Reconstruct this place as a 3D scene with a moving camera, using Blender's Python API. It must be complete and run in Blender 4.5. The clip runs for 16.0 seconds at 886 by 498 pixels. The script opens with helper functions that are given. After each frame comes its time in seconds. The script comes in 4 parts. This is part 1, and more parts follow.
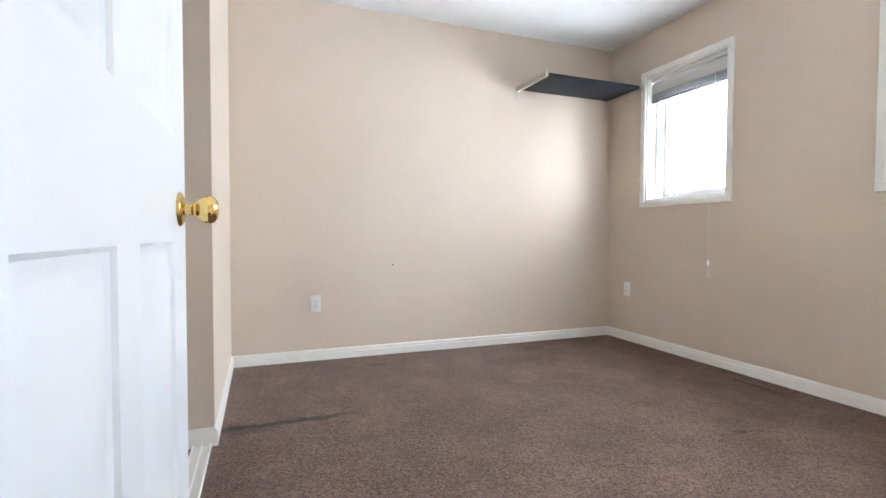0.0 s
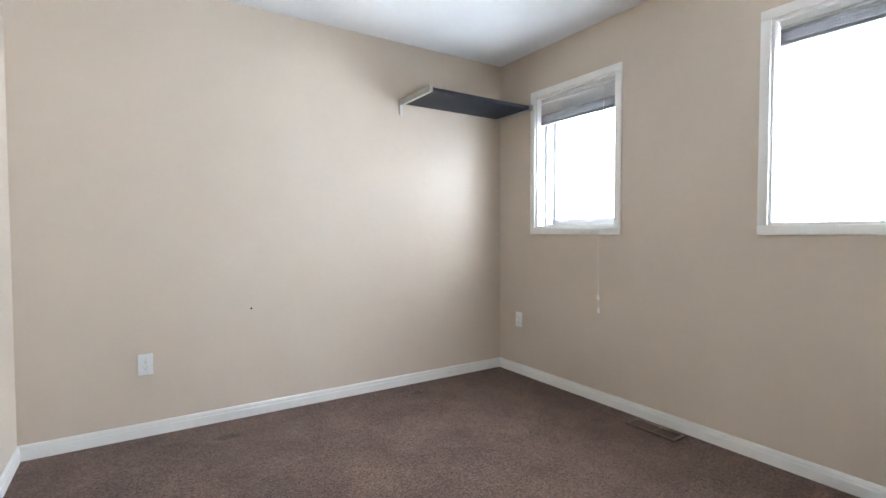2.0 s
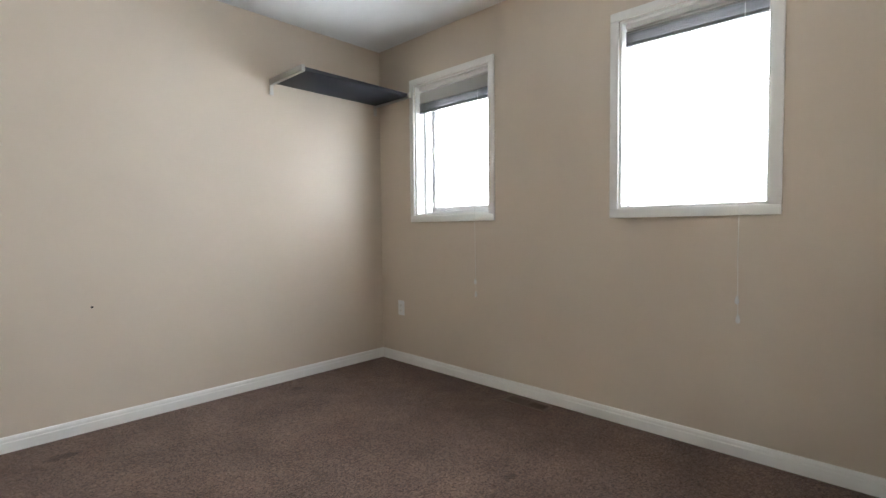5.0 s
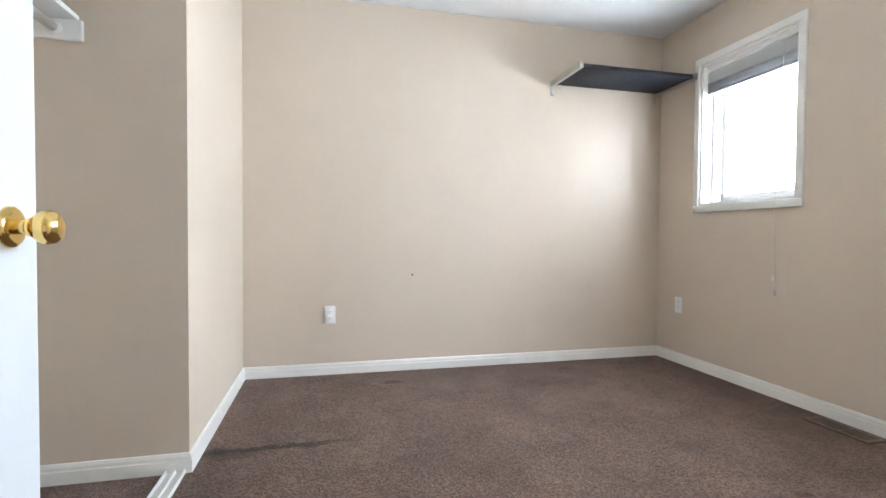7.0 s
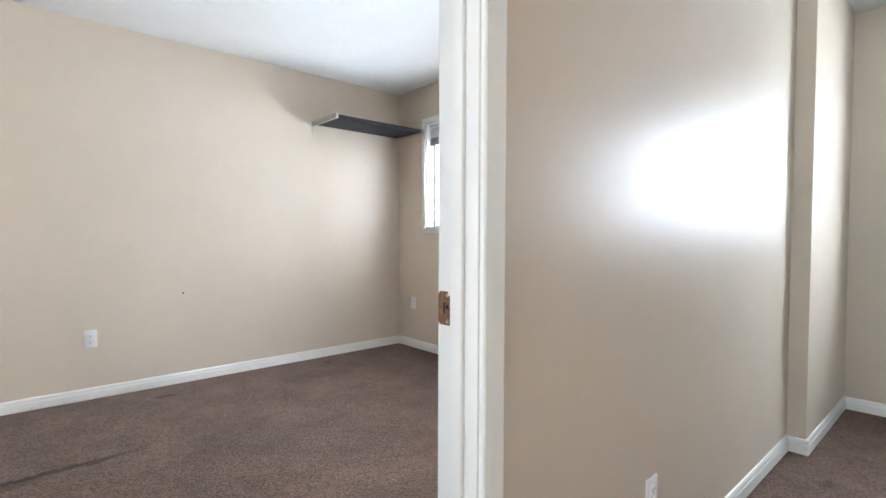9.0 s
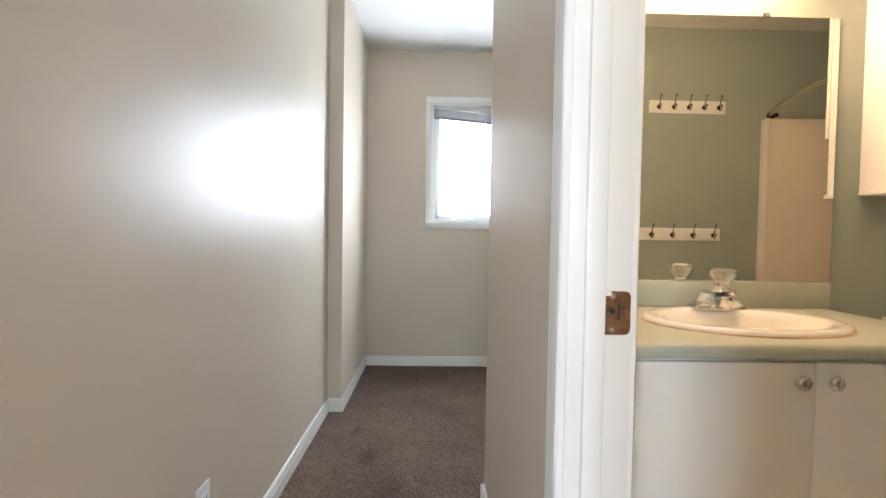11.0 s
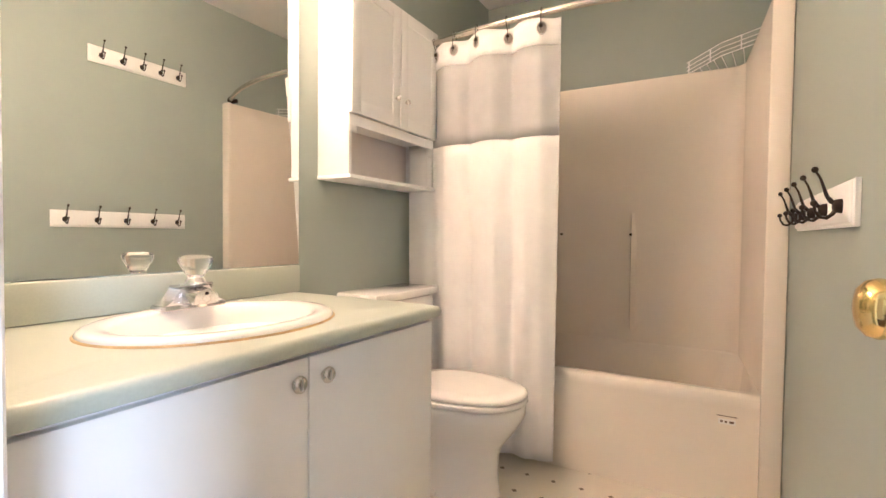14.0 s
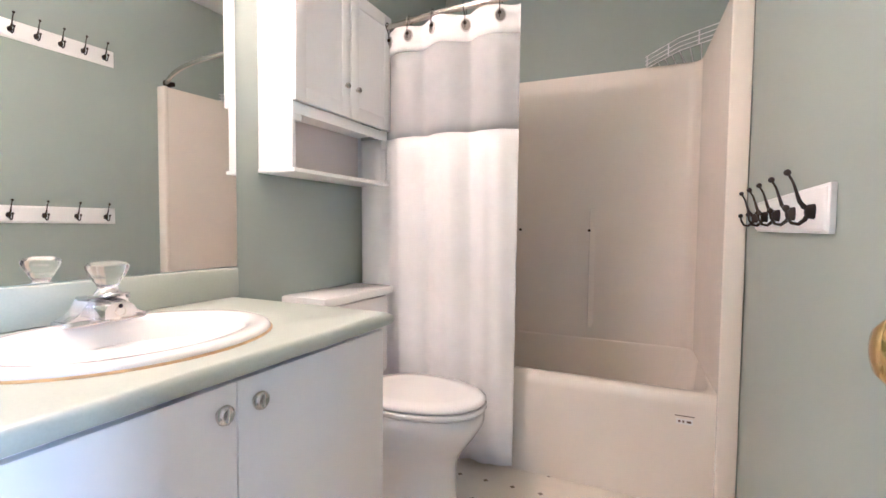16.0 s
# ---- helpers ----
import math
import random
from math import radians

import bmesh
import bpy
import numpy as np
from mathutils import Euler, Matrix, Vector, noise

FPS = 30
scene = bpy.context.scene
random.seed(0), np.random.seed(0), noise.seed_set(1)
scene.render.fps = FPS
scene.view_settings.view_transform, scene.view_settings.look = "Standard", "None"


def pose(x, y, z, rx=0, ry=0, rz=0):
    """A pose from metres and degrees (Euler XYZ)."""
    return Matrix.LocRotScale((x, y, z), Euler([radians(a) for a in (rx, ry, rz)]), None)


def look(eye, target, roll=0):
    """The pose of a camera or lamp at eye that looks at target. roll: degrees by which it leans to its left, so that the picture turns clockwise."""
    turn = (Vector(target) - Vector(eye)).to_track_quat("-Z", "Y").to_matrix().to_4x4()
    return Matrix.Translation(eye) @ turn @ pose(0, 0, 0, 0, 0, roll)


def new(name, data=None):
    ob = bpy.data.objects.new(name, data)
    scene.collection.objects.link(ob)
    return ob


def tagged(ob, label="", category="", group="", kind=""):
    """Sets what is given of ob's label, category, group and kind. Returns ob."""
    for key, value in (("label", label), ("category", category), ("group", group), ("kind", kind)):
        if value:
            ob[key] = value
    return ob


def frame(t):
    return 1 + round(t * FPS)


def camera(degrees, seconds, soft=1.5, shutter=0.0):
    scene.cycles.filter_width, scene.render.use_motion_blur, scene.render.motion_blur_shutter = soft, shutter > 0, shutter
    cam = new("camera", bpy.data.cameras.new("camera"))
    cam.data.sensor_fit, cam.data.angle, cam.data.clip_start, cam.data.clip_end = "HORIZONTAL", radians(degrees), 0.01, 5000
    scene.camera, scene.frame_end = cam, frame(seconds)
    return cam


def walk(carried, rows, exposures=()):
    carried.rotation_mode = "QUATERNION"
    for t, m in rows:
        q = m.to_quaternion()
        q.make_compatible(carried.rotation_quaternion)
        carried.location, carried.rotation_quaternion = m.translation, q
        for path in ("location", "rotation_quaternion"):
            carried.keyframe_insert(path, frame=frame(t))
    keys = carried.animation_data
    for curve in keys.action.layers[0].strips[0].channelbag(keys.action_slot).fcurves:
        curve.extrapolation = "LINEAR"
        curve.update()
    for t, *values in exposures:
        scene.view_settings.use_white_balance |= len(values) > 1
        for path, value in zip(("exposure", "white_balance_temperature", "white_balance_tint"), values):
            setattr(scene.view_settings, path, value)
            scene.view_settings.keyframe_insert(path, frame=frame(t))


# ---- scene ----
cam = camera(85.7, 16.0)
PATH = [
    (0, (-2.825, -3.365, 0.875), (-2.114, -1.5, 0.811), 0.2),
    (0.5, (-2.715, -3.205, 0.849), (-1.883, -1.389, 0.787), -0.1),
    (1, (-2.685, -3.145, 0.908), (-1.748, -1.38, 0.842), -0.1),
    (1.5, (-2.593, -3.085, 0.99), (-1.591, -1.356, 0.928), -0.1),
    (2, (-2.521, -3.025, 1.101), (-1.433, -1.349, 1.033), -0.1),
    (2.5, (-2.477, -3.012, 1.208), (-1.296, -1.4, 1.13), -0.2),
    (3, (-2.425, -3.034, 1.272), (-1.166, -1.482, 1.192), -0.2),
    (3.2, (-2.419, -3.038, 1.269), (-1.123, -1.517, 1.197), -0.1),
    (5.3, (-2.443, -3.045, 0.978), (-1.003, -1.66, 0.886), -0.6),
    (5.5, (-2.41, -3.082, 0.945), (-1.142, -1.544, 0.846), -0.4),
    (6, (-2.345, -3.1, 0.955), (-1.428, -1.322, 0.851), 0.0),
    (6.5, (-2.418, -3.112, 0.9), (-1.812, -1.206, 0.84), 0.1),
    (7, (-2.495, -3.205, 0.91), (-2.024, -1.262, 0.858), 0.4),
    (7.5, (-2.602, -3.312, 0.963), (-2.13, -1.374, 0.917), 0.4),
    (8, (-2.69, -3.48, 1.045), (-2.09, -1.574, 0.992), 0.4),
    (8.5, (-2.72, -3.63, 1.04), (-1.773, -1.869, 0.995), 0.1),
    (9, (-2.81, -3.82, 1.08), (-1.484, -2.324, 1.018), 0.2),
    (9.5, (-2.74, -3.782, 1.075), (-1.065, -2.69, 0.998), -0.2),
    (9.7, (-2.725, -3.792, 1.07), (-0.966, -2.849, 0.99), 0.0),
    (11.8, (-2.543, -3.781, 1.001), (-0.682, -4.511, 0.946), 1.2),
    (12, (-2.483, -3.827, 0.991), (-0.698, -4.728, 0.936), 1.3),
    (12.5, (-2.429, -3.907, 0.977), (-0.823, -5.097, 0.921), 1.1),
    (13, (-2.381, -3.954, 0.965), (-0.999, -5.399, 0.908), 0.8),
    (13.5, (-2.331, -3.974, 0.96), (-1.15, -5.588, 0.907), 0.6),
    (14, (-2.281, -3.999, 0.991), (-1.284, -5.732, 0.934), 0.6),
    (14.5, (-2.226, -4.05, 1.023), (-1.411, -5.876, 0.971), 0.2),
    (15, (-2.198, -4.084, 1.057), (-1.44, -5.935, 1.016), -0.1),
    (15.5, (-2.223, -4.112, 1.062), (-1.418, -5.942, 1.003), 0.0),
    (16, (-2.246, -4.1, 1.02), (-1.4, -5.91, 0.925), 0.6),
]
EXPOSURE = [(0, 0.62, 6050, 12), (0.5, 0.55, 6000, 11), (1, 0.7, 5900, 10), (1.5, 0.55, 5900, 10), (2.2, 0.32, 5830, 9), (3.2, 0.0, 5850, 8), (5.3, -0.1, 6250, 9), (7, 0.6, 5950, 9), (8.5, 0.58, 5920, 8), (9.5, 0.4, 5900, 8), (12, 0.34, 6700, 14), (12.5, 0.58, 7650, 17), (13, 0.82, 7400, 16), (13.5, 1.04, 5950, 12), (14.5, 1.16, 4950, 12), (15, 1.12, 4680, 13), (16, 1.17, 4380, 13)]
walk(cam, [(t, look(eye, target, roll)) for t, eye, target, roll in PATH], EXPOSURE)

# ---- light ----
world = bpy.data.worlds.new("world")
scene.world = world
world.use_nodes = True
wn = world.node_tree
sky = wn.nodes.new("ShaderNodeTexSky")
sky.sky_type, sky.sun_disc = "NISHITA", False
sky.sun_elevation, sky.sun_rotation = radians(35), radians(250)
wn.links.new(sky.outputs["Color"], wn.nodes["Background"].inputs["Color"])
wn.nodes["Background"].inputs["Strength"].default_value = 0.08


def area_lamp(name, m, sx, sy, watts, colour):
    d = bpy.data.lights.new(name, "AREA")
    d.shape, d.size, d.size_y, d.energy, d.color = "RECTANGLE", sx, sy, watts, colour
    ob = new(name, d)
    ob.matrix_world = m
    return ob


DAY = (0.845, 0.925, 1.0)
# daylight that stands in the window openings: faces -x
area_lamp("daylight_1", pose(0.19, -0.755, 1.615, 0, 90, 0), 1.02, 0.76, 45, DAY)
area_lamp("daylight_2", pose(0.19, -2.30, 1.615, 0, 90, 0), 1.02, 0.76, 45, DAY)
area_lamp("daylight_3", pose(1.23, -4.052, 1.58, 0, 90, 0), 1.02, 0.76, 66, DAY)

# daylight in the two windows of the room where the hall ends: faces +x
area_lamp("daylight_4", pose(-5.53, -3.55, 1.45, 0, -90, 0), 1.5, 0.7, 30, DAY)
area_lamp("daylight_5", pose(-5.53, -2.35, 1.35, 0, -90, 0), 1.7, 0.8, 115, DAY)

# ---- materials ----


def node(t, kind, **kw):
    n = t.nodes.new(kind)
    for k, v in kw.items():
        n.inputs[k.replace("_", " ")].default_value = v
    return n


def material(name, colour, rough=0.5, metal=0.0, vary=0.06, scale=6.0, bump=0.0, bump_scale=300.0, spec=0.5, coat=0.0, rvary=0.1):
    """A paint-like surface with large soft variation, fine grain and relief."""
    m = bpy.data.materials.new(name)
    m.use_nodes = True
    t = m.node_tree
    b = t.nodes["Principled BSDF"]
    b.inputs["Metallic"].default_value = metal
    b.inputs["Specular IOR Level"].default_value = spec
    b.inputs["Coat Weight"].default_value = coat
    b.inputs["Coat Roughness"].default_value = 0.08
    co = t.nodes.new("ShaderNodeTexCoord")
    n1 = node(t, "ShaderNodeTexNoise", Scale=scale, Detail=5.0, Roughness=0.6)
    t.links.new(co.outputs["Object"], n1.inputs["Vector"])
    ramp = t.nodes.new("ShaderNodeMapRange")
    ramp.inputs["From Min"].default_value, ramp.inputs["From Max"].default_value = 0.3, 0.7
    ramp.inputs["To Min"].default_value, ramp.inputs["To Max"].default_value = 1 - vary, 1 + vary
    t.links.new(n1.outputs["Fac"], ramp.inputs["Value"])
    mix = t.nodes.new("ShaderNodeVectorMath")
    mix.operation = "SCALE"
    mix.inputs[0].default_value = colour
    t.links.new(ramp.outputs["Result"], mix.inputs["Scale"])
    t.links.new(mix.outputs["Vector"], b.inputs["Base Color"])
    r = t.nodes.new("ShaderNodeMapRange")
    r.inputs["To Min"].default_value, r.inputs["To Max"].default_value = max(0.02, rough * (1 - rvary)), min(1, rough * (1 + rvary))
    t.links.new(n1.outputs["Fac"], r.inputs["Value"])
    t.links.new(r.outputs["Result"], b.inputs["Roughness"])
    if bump:
        n2 = node(t, "ShaderNodeTexNoise", Scale=bump_scale, Detail=3.0)
        t.links.new(co.outputs["Object"], n2.inputs["Vector"])
        bp = node(t, "ShaderNodeBump", Strength=bump, Distance=0.002)
        t.links.new(n2.outputs["Fac"], bp.inputs["Height"])
        t.links.new(bp.outputs["Normal"], b.inputs["Normal"])
    return m


def glow(name, colour, strength):
    m = bpy.data.materials.new(name)
    m.use_nodes = True
    b = m.node_tree.nodes["Principled BSDF"]
    b.inputs["Base Color"].default_value = (*colour, 1)
    b.inputs["Emission Color"].default_value = (*colour, 1)
    b.inputs["Emission Strength"].default_value = strength
    return m


def clear(name, tint=(1, 1, 1), rough=0.0):
    m = bpy.data.materials.new(name)
    m.use_nodes = True
    b = m.node_tree.nodes["Principled BSDF"]
    b.inputs["Base Color"].default_value = (*tint, 1)
    b.inputs["Roughness"].default_value = rough
    b.inputs["Transmission Weight"].default_value = 1.0
    b.inputs["IOR"].default_value = 1.45
    return m


def carpet_material():
    """Cut-pile taupe carpet: mottled yarn colours, worn lighter and darker areas, tuft relief."""
    m = bpy.data.materials.new("carpet")
    m.use_nodes = True
    t = m.node_tree
    b = t.nodes["Principled BSDF"]
    b.inputs["Roughness"].default_value = 0.95
    b.inputs["Specular IOR Level"].default_value = 0.1
    b.inputs["Sheen Weight"].default_value = 0.1
    co = t.nodes.new("ShaderNodeTexCoord")
    tuft = node(t, "ShaderNodeTexNoise", Scale=85.0, Detail=5.0, Roughness=0.85)
    blot = node(t, "ShaderNodeTexNoise", Scale=3.2, Detail=8.0, Roughness=0.72)
    fine = node(t, "ShaderNodeTexVoronoi", Scale=170.0)
    for n in (tuft, blot, fine):
        t.links.new(co.outputs["Object"], n.inputs["Vector"])
    mixed = t.nodes.new("ShaderNodeMix")
    mixed.inputs["Factor"].default_value = 0.26
    yarn = node(t, "ShaderNodeTexVoronoi", Scale=170.0)
    t.links.new(co.outputs["Object"], yarn.inputs["Vector"])
    pick = t.nodes.new("ShaderNodeSeparateColor")
    t.links.new(yarn.outputs["Color"], pick.inputs["Color"])
    t.links.new(tuft.outputs["Fac"], mixed.inputs["A"])
    t.links.new(pick.outputs["Red"], mixed.inputs["B"])
    ramp = t.nodes.new("ShaderNodeValToRGB")
    e = ramp.color_ramp.elements
    e[0].position, e[0].color = 0.30, (0.036, 0.0225, 0.0162, 1)
    e[1].position, e[1].color = 0.72, (0.265, 0.173, 0.131, 1)
    mid = e.new(0.5)
    mid.color = (0.138, 0.086, 0.064, 1)
    t.links.new(mixed.outputs["Result"], ramp.inputs["Fac"])
    k = t.nodes.new("ShaderNodeMapRange")
    k.inputs["From Min"].default_value, k.inputs["From Max"].default_value = 0.3, 0.7
    k.inputs["To Min"].default_value, k.inputs["To Max"].default_value = 0.64, 1.30
    t.links.new(blot.outputs["Fac"], k.inputs["Value"])
    s = t.nodes.new("ShaderNodeVectorMath")
    s.operation = "SCALE"
    t.links.new(ramp.outputs["Color"], s.inputs[0])
    t.links.new(k.outputs["Result"], s.inputs["Scale"])
    # worn stains: centre, half sizes, depth
    warp = node(t, "ShaderNodeTexNoise", Scale=14.0, Detail=4.0)
    t.links.new(co.outputs["Object"], warp.inputs["Vector"])
    wob = t.nodes.new("ShaderNodeVectorMath")
    wob.operation = "MULTIPLY_ADD"
    wob.inputs[1].default_value, wob.inputs[2].default_value = (0.07, 0.07, 0), (-0.035, -0.035, 0)
    t.links.new(warp.outputs["Color"], wob.inputs[0])
    at = t.nodes.new("ShaderNodeVectorMath")
    at.operation = "ADD"
    t.links.new(co.outputs["Object"], at.inputs[0])
    t.links.new(wob.outputs["Vector"], at.inputs[1])
    last = s
    for cx, cy, hx, hy, deep in ((-2.70, -1.065, 0.33, 0.024, 0.30), (-2.95, -1.06, 0.055, 0.045, 0.28), (-2.86, -1.10, 0.12, 0.05, 0.6), (-2.11, -0.26, 0.07, 0.03, 0.45), (-0.89, -0.20, 0.05, 0.03, 0.5), (-0.85, -1.88, 0.035, 0.02, 0.55), (-1.2, -0.45, 0.25, 0.12, 0.8), (-1.9, -1.4, 0.4, 0.2, 0.85), (-0.5, -3.5, 0.08, 0.05, 0.6), (-0.2, -3.4, 0.05, 0.03, 0.55), (-1.0, -3.6, 0.3, 0.1, 0.8)):
        sub = t.nodes.new("ShaderNodeVectorMath")
        sub.operation = "SUBTRACT"
        sub.inputs[1].default_value = (cx, cy, 0)
        t.links.new(at.outputs["Vector"], sub.inputs[0])
        div = t.nodes.new("ShaderNodeVectorMath")
        div.operation = "MULTIPLY"
        div.inputs[1].default_value = (1 / hx, 1 / hy, 0)
        t.links.new(sub.outputs["Vector"], div.inputs[0])
        ln = t.nodes.new("ShaderNodeVectorMath")
        ln.operation = "LENGTH"
        t.links.new(div.outputs["Vector"], ln.inputs[0])
        k = t.nodes.new("ShaderNodeMapRange")
        k.inputs["From Min"].default_value, k.inputs["From Max"].default_value = 0.5, 1.25
        k.inputs["To Min"].default_value, k.inputs["To Max"].default_value = deep, 1.0
        t.links.new(ln.outputs["Value"], k.inputs["Value"])
        sc = t.nodes.new("ShaderNodeVectorMath")
        sc.operation = "SCALE"
        t.links.new(last.outputs["Vector"], sc.inputs[0])
        t.links.new(k.outputs["Result"], sc.inputs["Scale"])
        last = sc
    t.links.new(last.outputs["Vector"], b.inputs["Base Color"])
    add = t.nodes.new("ShaderNodeMath")
    add.operation = "ADD"
    t.links.new(tuft.outputs["Fac"], add.inputs[0])
    t.links.new(fine.outputs["Distance"], add.inputs[1])
    bp = node(t, "ShaderNodeBump", Strength=0.7, Distance=0.006)
    t.links.new(add.outputs["Value"], bp.inputs["Height"])
    t.links.new(bp.outputs["Normal"], b.inputs["Normal"])
    return m


BEIGE = material("beige_wall_paint", (0.63, 0.54, 0.44), 0.41, vary=0.035, scale=1.3, bump=0.12, bump_scale=220, spec=0.33)
SAGE = material("sage_wall_paint", (0.335, 0.385, 0.345), 0.40, vary=0.04, scale=1.5, bump=0.12, bump_scale=220)
CEIL = material("ceiling_paint", (0.80, 0.80, 0.79), 0.9, vary=0.03, scale=3, bump=0.6, bump_scale=160)
TRIM = material("white_trim_paint", (0.82, 0.81, 0.775), 0.32, vary=0.03, scale=4, bump=0.05, bump_scale=120)
DOORW = material("white_door_paint", (0.68, 0.705, 0.72), 0.30, vary=0.02, scale=3, bump=0.08, bump_scale=90)
VINYL = material("white_vinyl", (0.80, 0.80, 0.80), 0.35, vary=0.02)
CARPET = carpet_material()
BRASS = material("polished_brass", (0.83, 0.60, 0.22), 0.13, metal=1.0, vary=0.08, scale=30)
BRASS_OLD = material("tarnished_plate", (0.22, 0.118, 0.062), 0.42, metal=0.75, vary=0.45, scale=70, bump=0.3, bump_scale=90)
STEEL = material("brushed_steel", (0.62, 0.60, 0.57), 0.32, metal=1.0, vary=0.05)
CHROME = material("chrome", (0.66, 0.655, 0.65), 0.16, metal=1.0, vary=0.02)
NICKEL = material("satin_nickel", (0.66, 0.62, 0.56), 0.25, metal=1.0, vary=0.04)
BRONZE = material("dark_bronze", (0.045, 0.035, 0.03), 0.35, metal=0.8, vary=0.2, scale=40)
DARK = material("dark_gap", (0.015, 0.013, 0.012), 0.8)
BLACKB = material("black_brown_shelf", (0.013, 0.014, 0.019), 0.6, vary=0.12, scale=14, bump=0.1, spec=0.22)
GLASS = clear("window_glass")
ACRYL = clear("clear_acrylic", (0.97, 0.965, 0.95), 0.24)
SLAT = material("blind_slat", (0.72, 0.71, 0.69), 0.45, vary=0.03)
OAK = material("oak", (0.36, 0.19, 0.085), 0.38, vary=0.2, scale=18, bump=0.1)

# ---- mesh helpers ----


def box(bm, x0, x1, y0, y1, z0, z1, bevel=0.0, seg=2):
    g = bmesh.ops.create_cube(bm, size=1.0)
    vs = g["verts"]
    for v in vs:
        v.co = Vector((x0 if v.co.x < 0 else x1, y0 if v.co.y < 0 else y1, z0 if v.co.z < 0 else z1))
    if bevel:
        es = list({e for v in vs for e in v.link_edges})
        bmesh.ops.bevel(bm, geom=es, offset=bevel, segments=seg, affect="EDGES", profile=0.5)
    return vs


def lathe(bm, profile, seg=24, m=None, close=False):
    """Turn (radius, height) pairs round the z axis; m places the result."""
    m = m or Matrix()
    rings = []
    for r, h in profile:
        if r < 1e-5:
            rings.append([bm.verts.new(m @ Vector((0, 0, h)))])
        else:
            rings.append([bm.verts.new(m @ Vector((r * math.cos(2 * math.pi * i / seg), r * math.sin(2 * math.pi * i / seg), h))) for i in range(seg)])
    for a, b in zip(rings, rings[1:]):
        for i in range(seg):
            j = (i + 1) % seg
            q = [a[i % len(a)], a[j % len(a)], b[j % len(b)], b[i % len(b)]]
            q = list(dict.fromkeys(q))
            if len(q) > 2:
                bm.faces.new(q)


def tube(bm, pts, radius, seg=10, taper=None):
    """A round bar along the points."""
    pts = [Vector(p) for p in pts]
    rings = []
    up = Vector((0.13, 0.27, 0.95)).normalized()
    for i, p in enumerate(pts):
        d = (pts[min(i + 1, len(pts) - 1)] - pts[max(i - 1, 0)]).normalized()
        a = d.cross(up)
        if a.length < 1e-3:
            a = d.cross(Vector((1, 0, 0)))
        a.normalize()
        b = d.cross(a)
        r = radius if taper is None else radius * taper[i]
        rings.append([bm.verts.new(p + r * (a * math.cos(2 * math.pi * k / seg) + b * math.sin(2 * math.pi * k / seg))) for k in range(seg)])
    for a, b in zip(rings, rings[1:]):
        for k in range(seg):
            bm.faces.new((a[k], a[(k + 1) % seg], b[(k + 1) % seg], b[k]))
    bm.faces.new(rings[0][::-1])
    bm.faces.new(rings[-1])


def loft(bm, rings, cap=True):
    """Skin closed rings of equal length."""
    vs = [[bm.verts.new(p) for p in r] for r in rings]
    n = len(vs[0])
    for a, b in zip(vs, vs[1:]):
        for k in range(n):
            bm.faces.new((a[k], a[(k + 1) % n], b[(k + 1) % n], b[k]))
    if cap:
        bm.faces.new(vs[0][::-1])
        bm.faces.new(vs[-1])


def smooth(ob, angle=40):
    me = ob.data
    me.polygons.foreach_set("use_smooth", [True] * len(me.polygons))
    me.set_sharp_from_angle(angle=radians(angle))
    return ob


def part(name, bm, mat, parent=None, label="", soft=True):
    bmesh.ops.recalc_face_normals(bm, faces=bm.faces)
    me = bpy.data.meshes.new(name)
    bm.to_mesh(me)
    bm.free()
    me.materials.append(mat)
    ob = new(name, me)
    if soft:
        smooth(ob)
    if parent is not None:
        ob.parent = parent
        ob.matrix_parent_inverse = parent.matrix_world.inverted()
    if label:
        ob["label"] = label
    return ob


def boxes(name, items, mat, parent=None, label="", bevel=0.0):
    bm = bmesh.new()
    for b in items:
        box(bm, *b, bevel=bevel)
    return part(name, bm, mat, parent, label)


def thing(name, x, y, z, label, category, group="", kind=""):
    ob = new(name)
    ob.empty_display_size = 0.1
    ob.location = (x, y, z)
    bpy.context.view_layer.update()
    return tagged(ob, label, category, group, kind)


def setting(name, items, mat, label="", bevel=0.0):
    return tagged(boxes(name, items, mat, bevel=bevel), label, kind="structure")


# ---- structure ----
H = 2.44
BX0, BY0 = -3.01, -3.085      # bedroom's west and south faces
HALL_N, HALL_S = -3.19, -3.998
JOGX, JOGY, WINX = 0.07, -3.27, 1.04
TE, TW, TN, TS = -0.97, -2.492, -4.095, -6.834    # bathroom faces
D0, D1, DH = -2.985, -2.165, 2.03              # bedroom doorway
E0, E1 = -2.487, -1.937                          # bathroom doorway
CY, CX = -1.21, -3.65                          # closet side wall and back
WINDOWS = ((-1.157, -0.366, 1.088, 2.138), (-2.672, -1.922, 1.088, 2.138))
CAS = 0.045


def holed(x0, x1, y0, y1, holes):
    """A wall standing along y, with rectangular openings (y0, y1, z0, z1)."""
    out, at = [], y0
    for a, b, c, d in sorted(holes):
        out += [(x0, x1, at, a, 0, H), (x0, x1, a, b, 0, c), (x0, x1, a, b, d, H)]
        at = b
    return out + [(x0, x1, at, y1, 0, H)]


def inner(w):
    return (w[0] + CAS, w[1] - CAS, w[2] + CAS, w[3] - CAS)


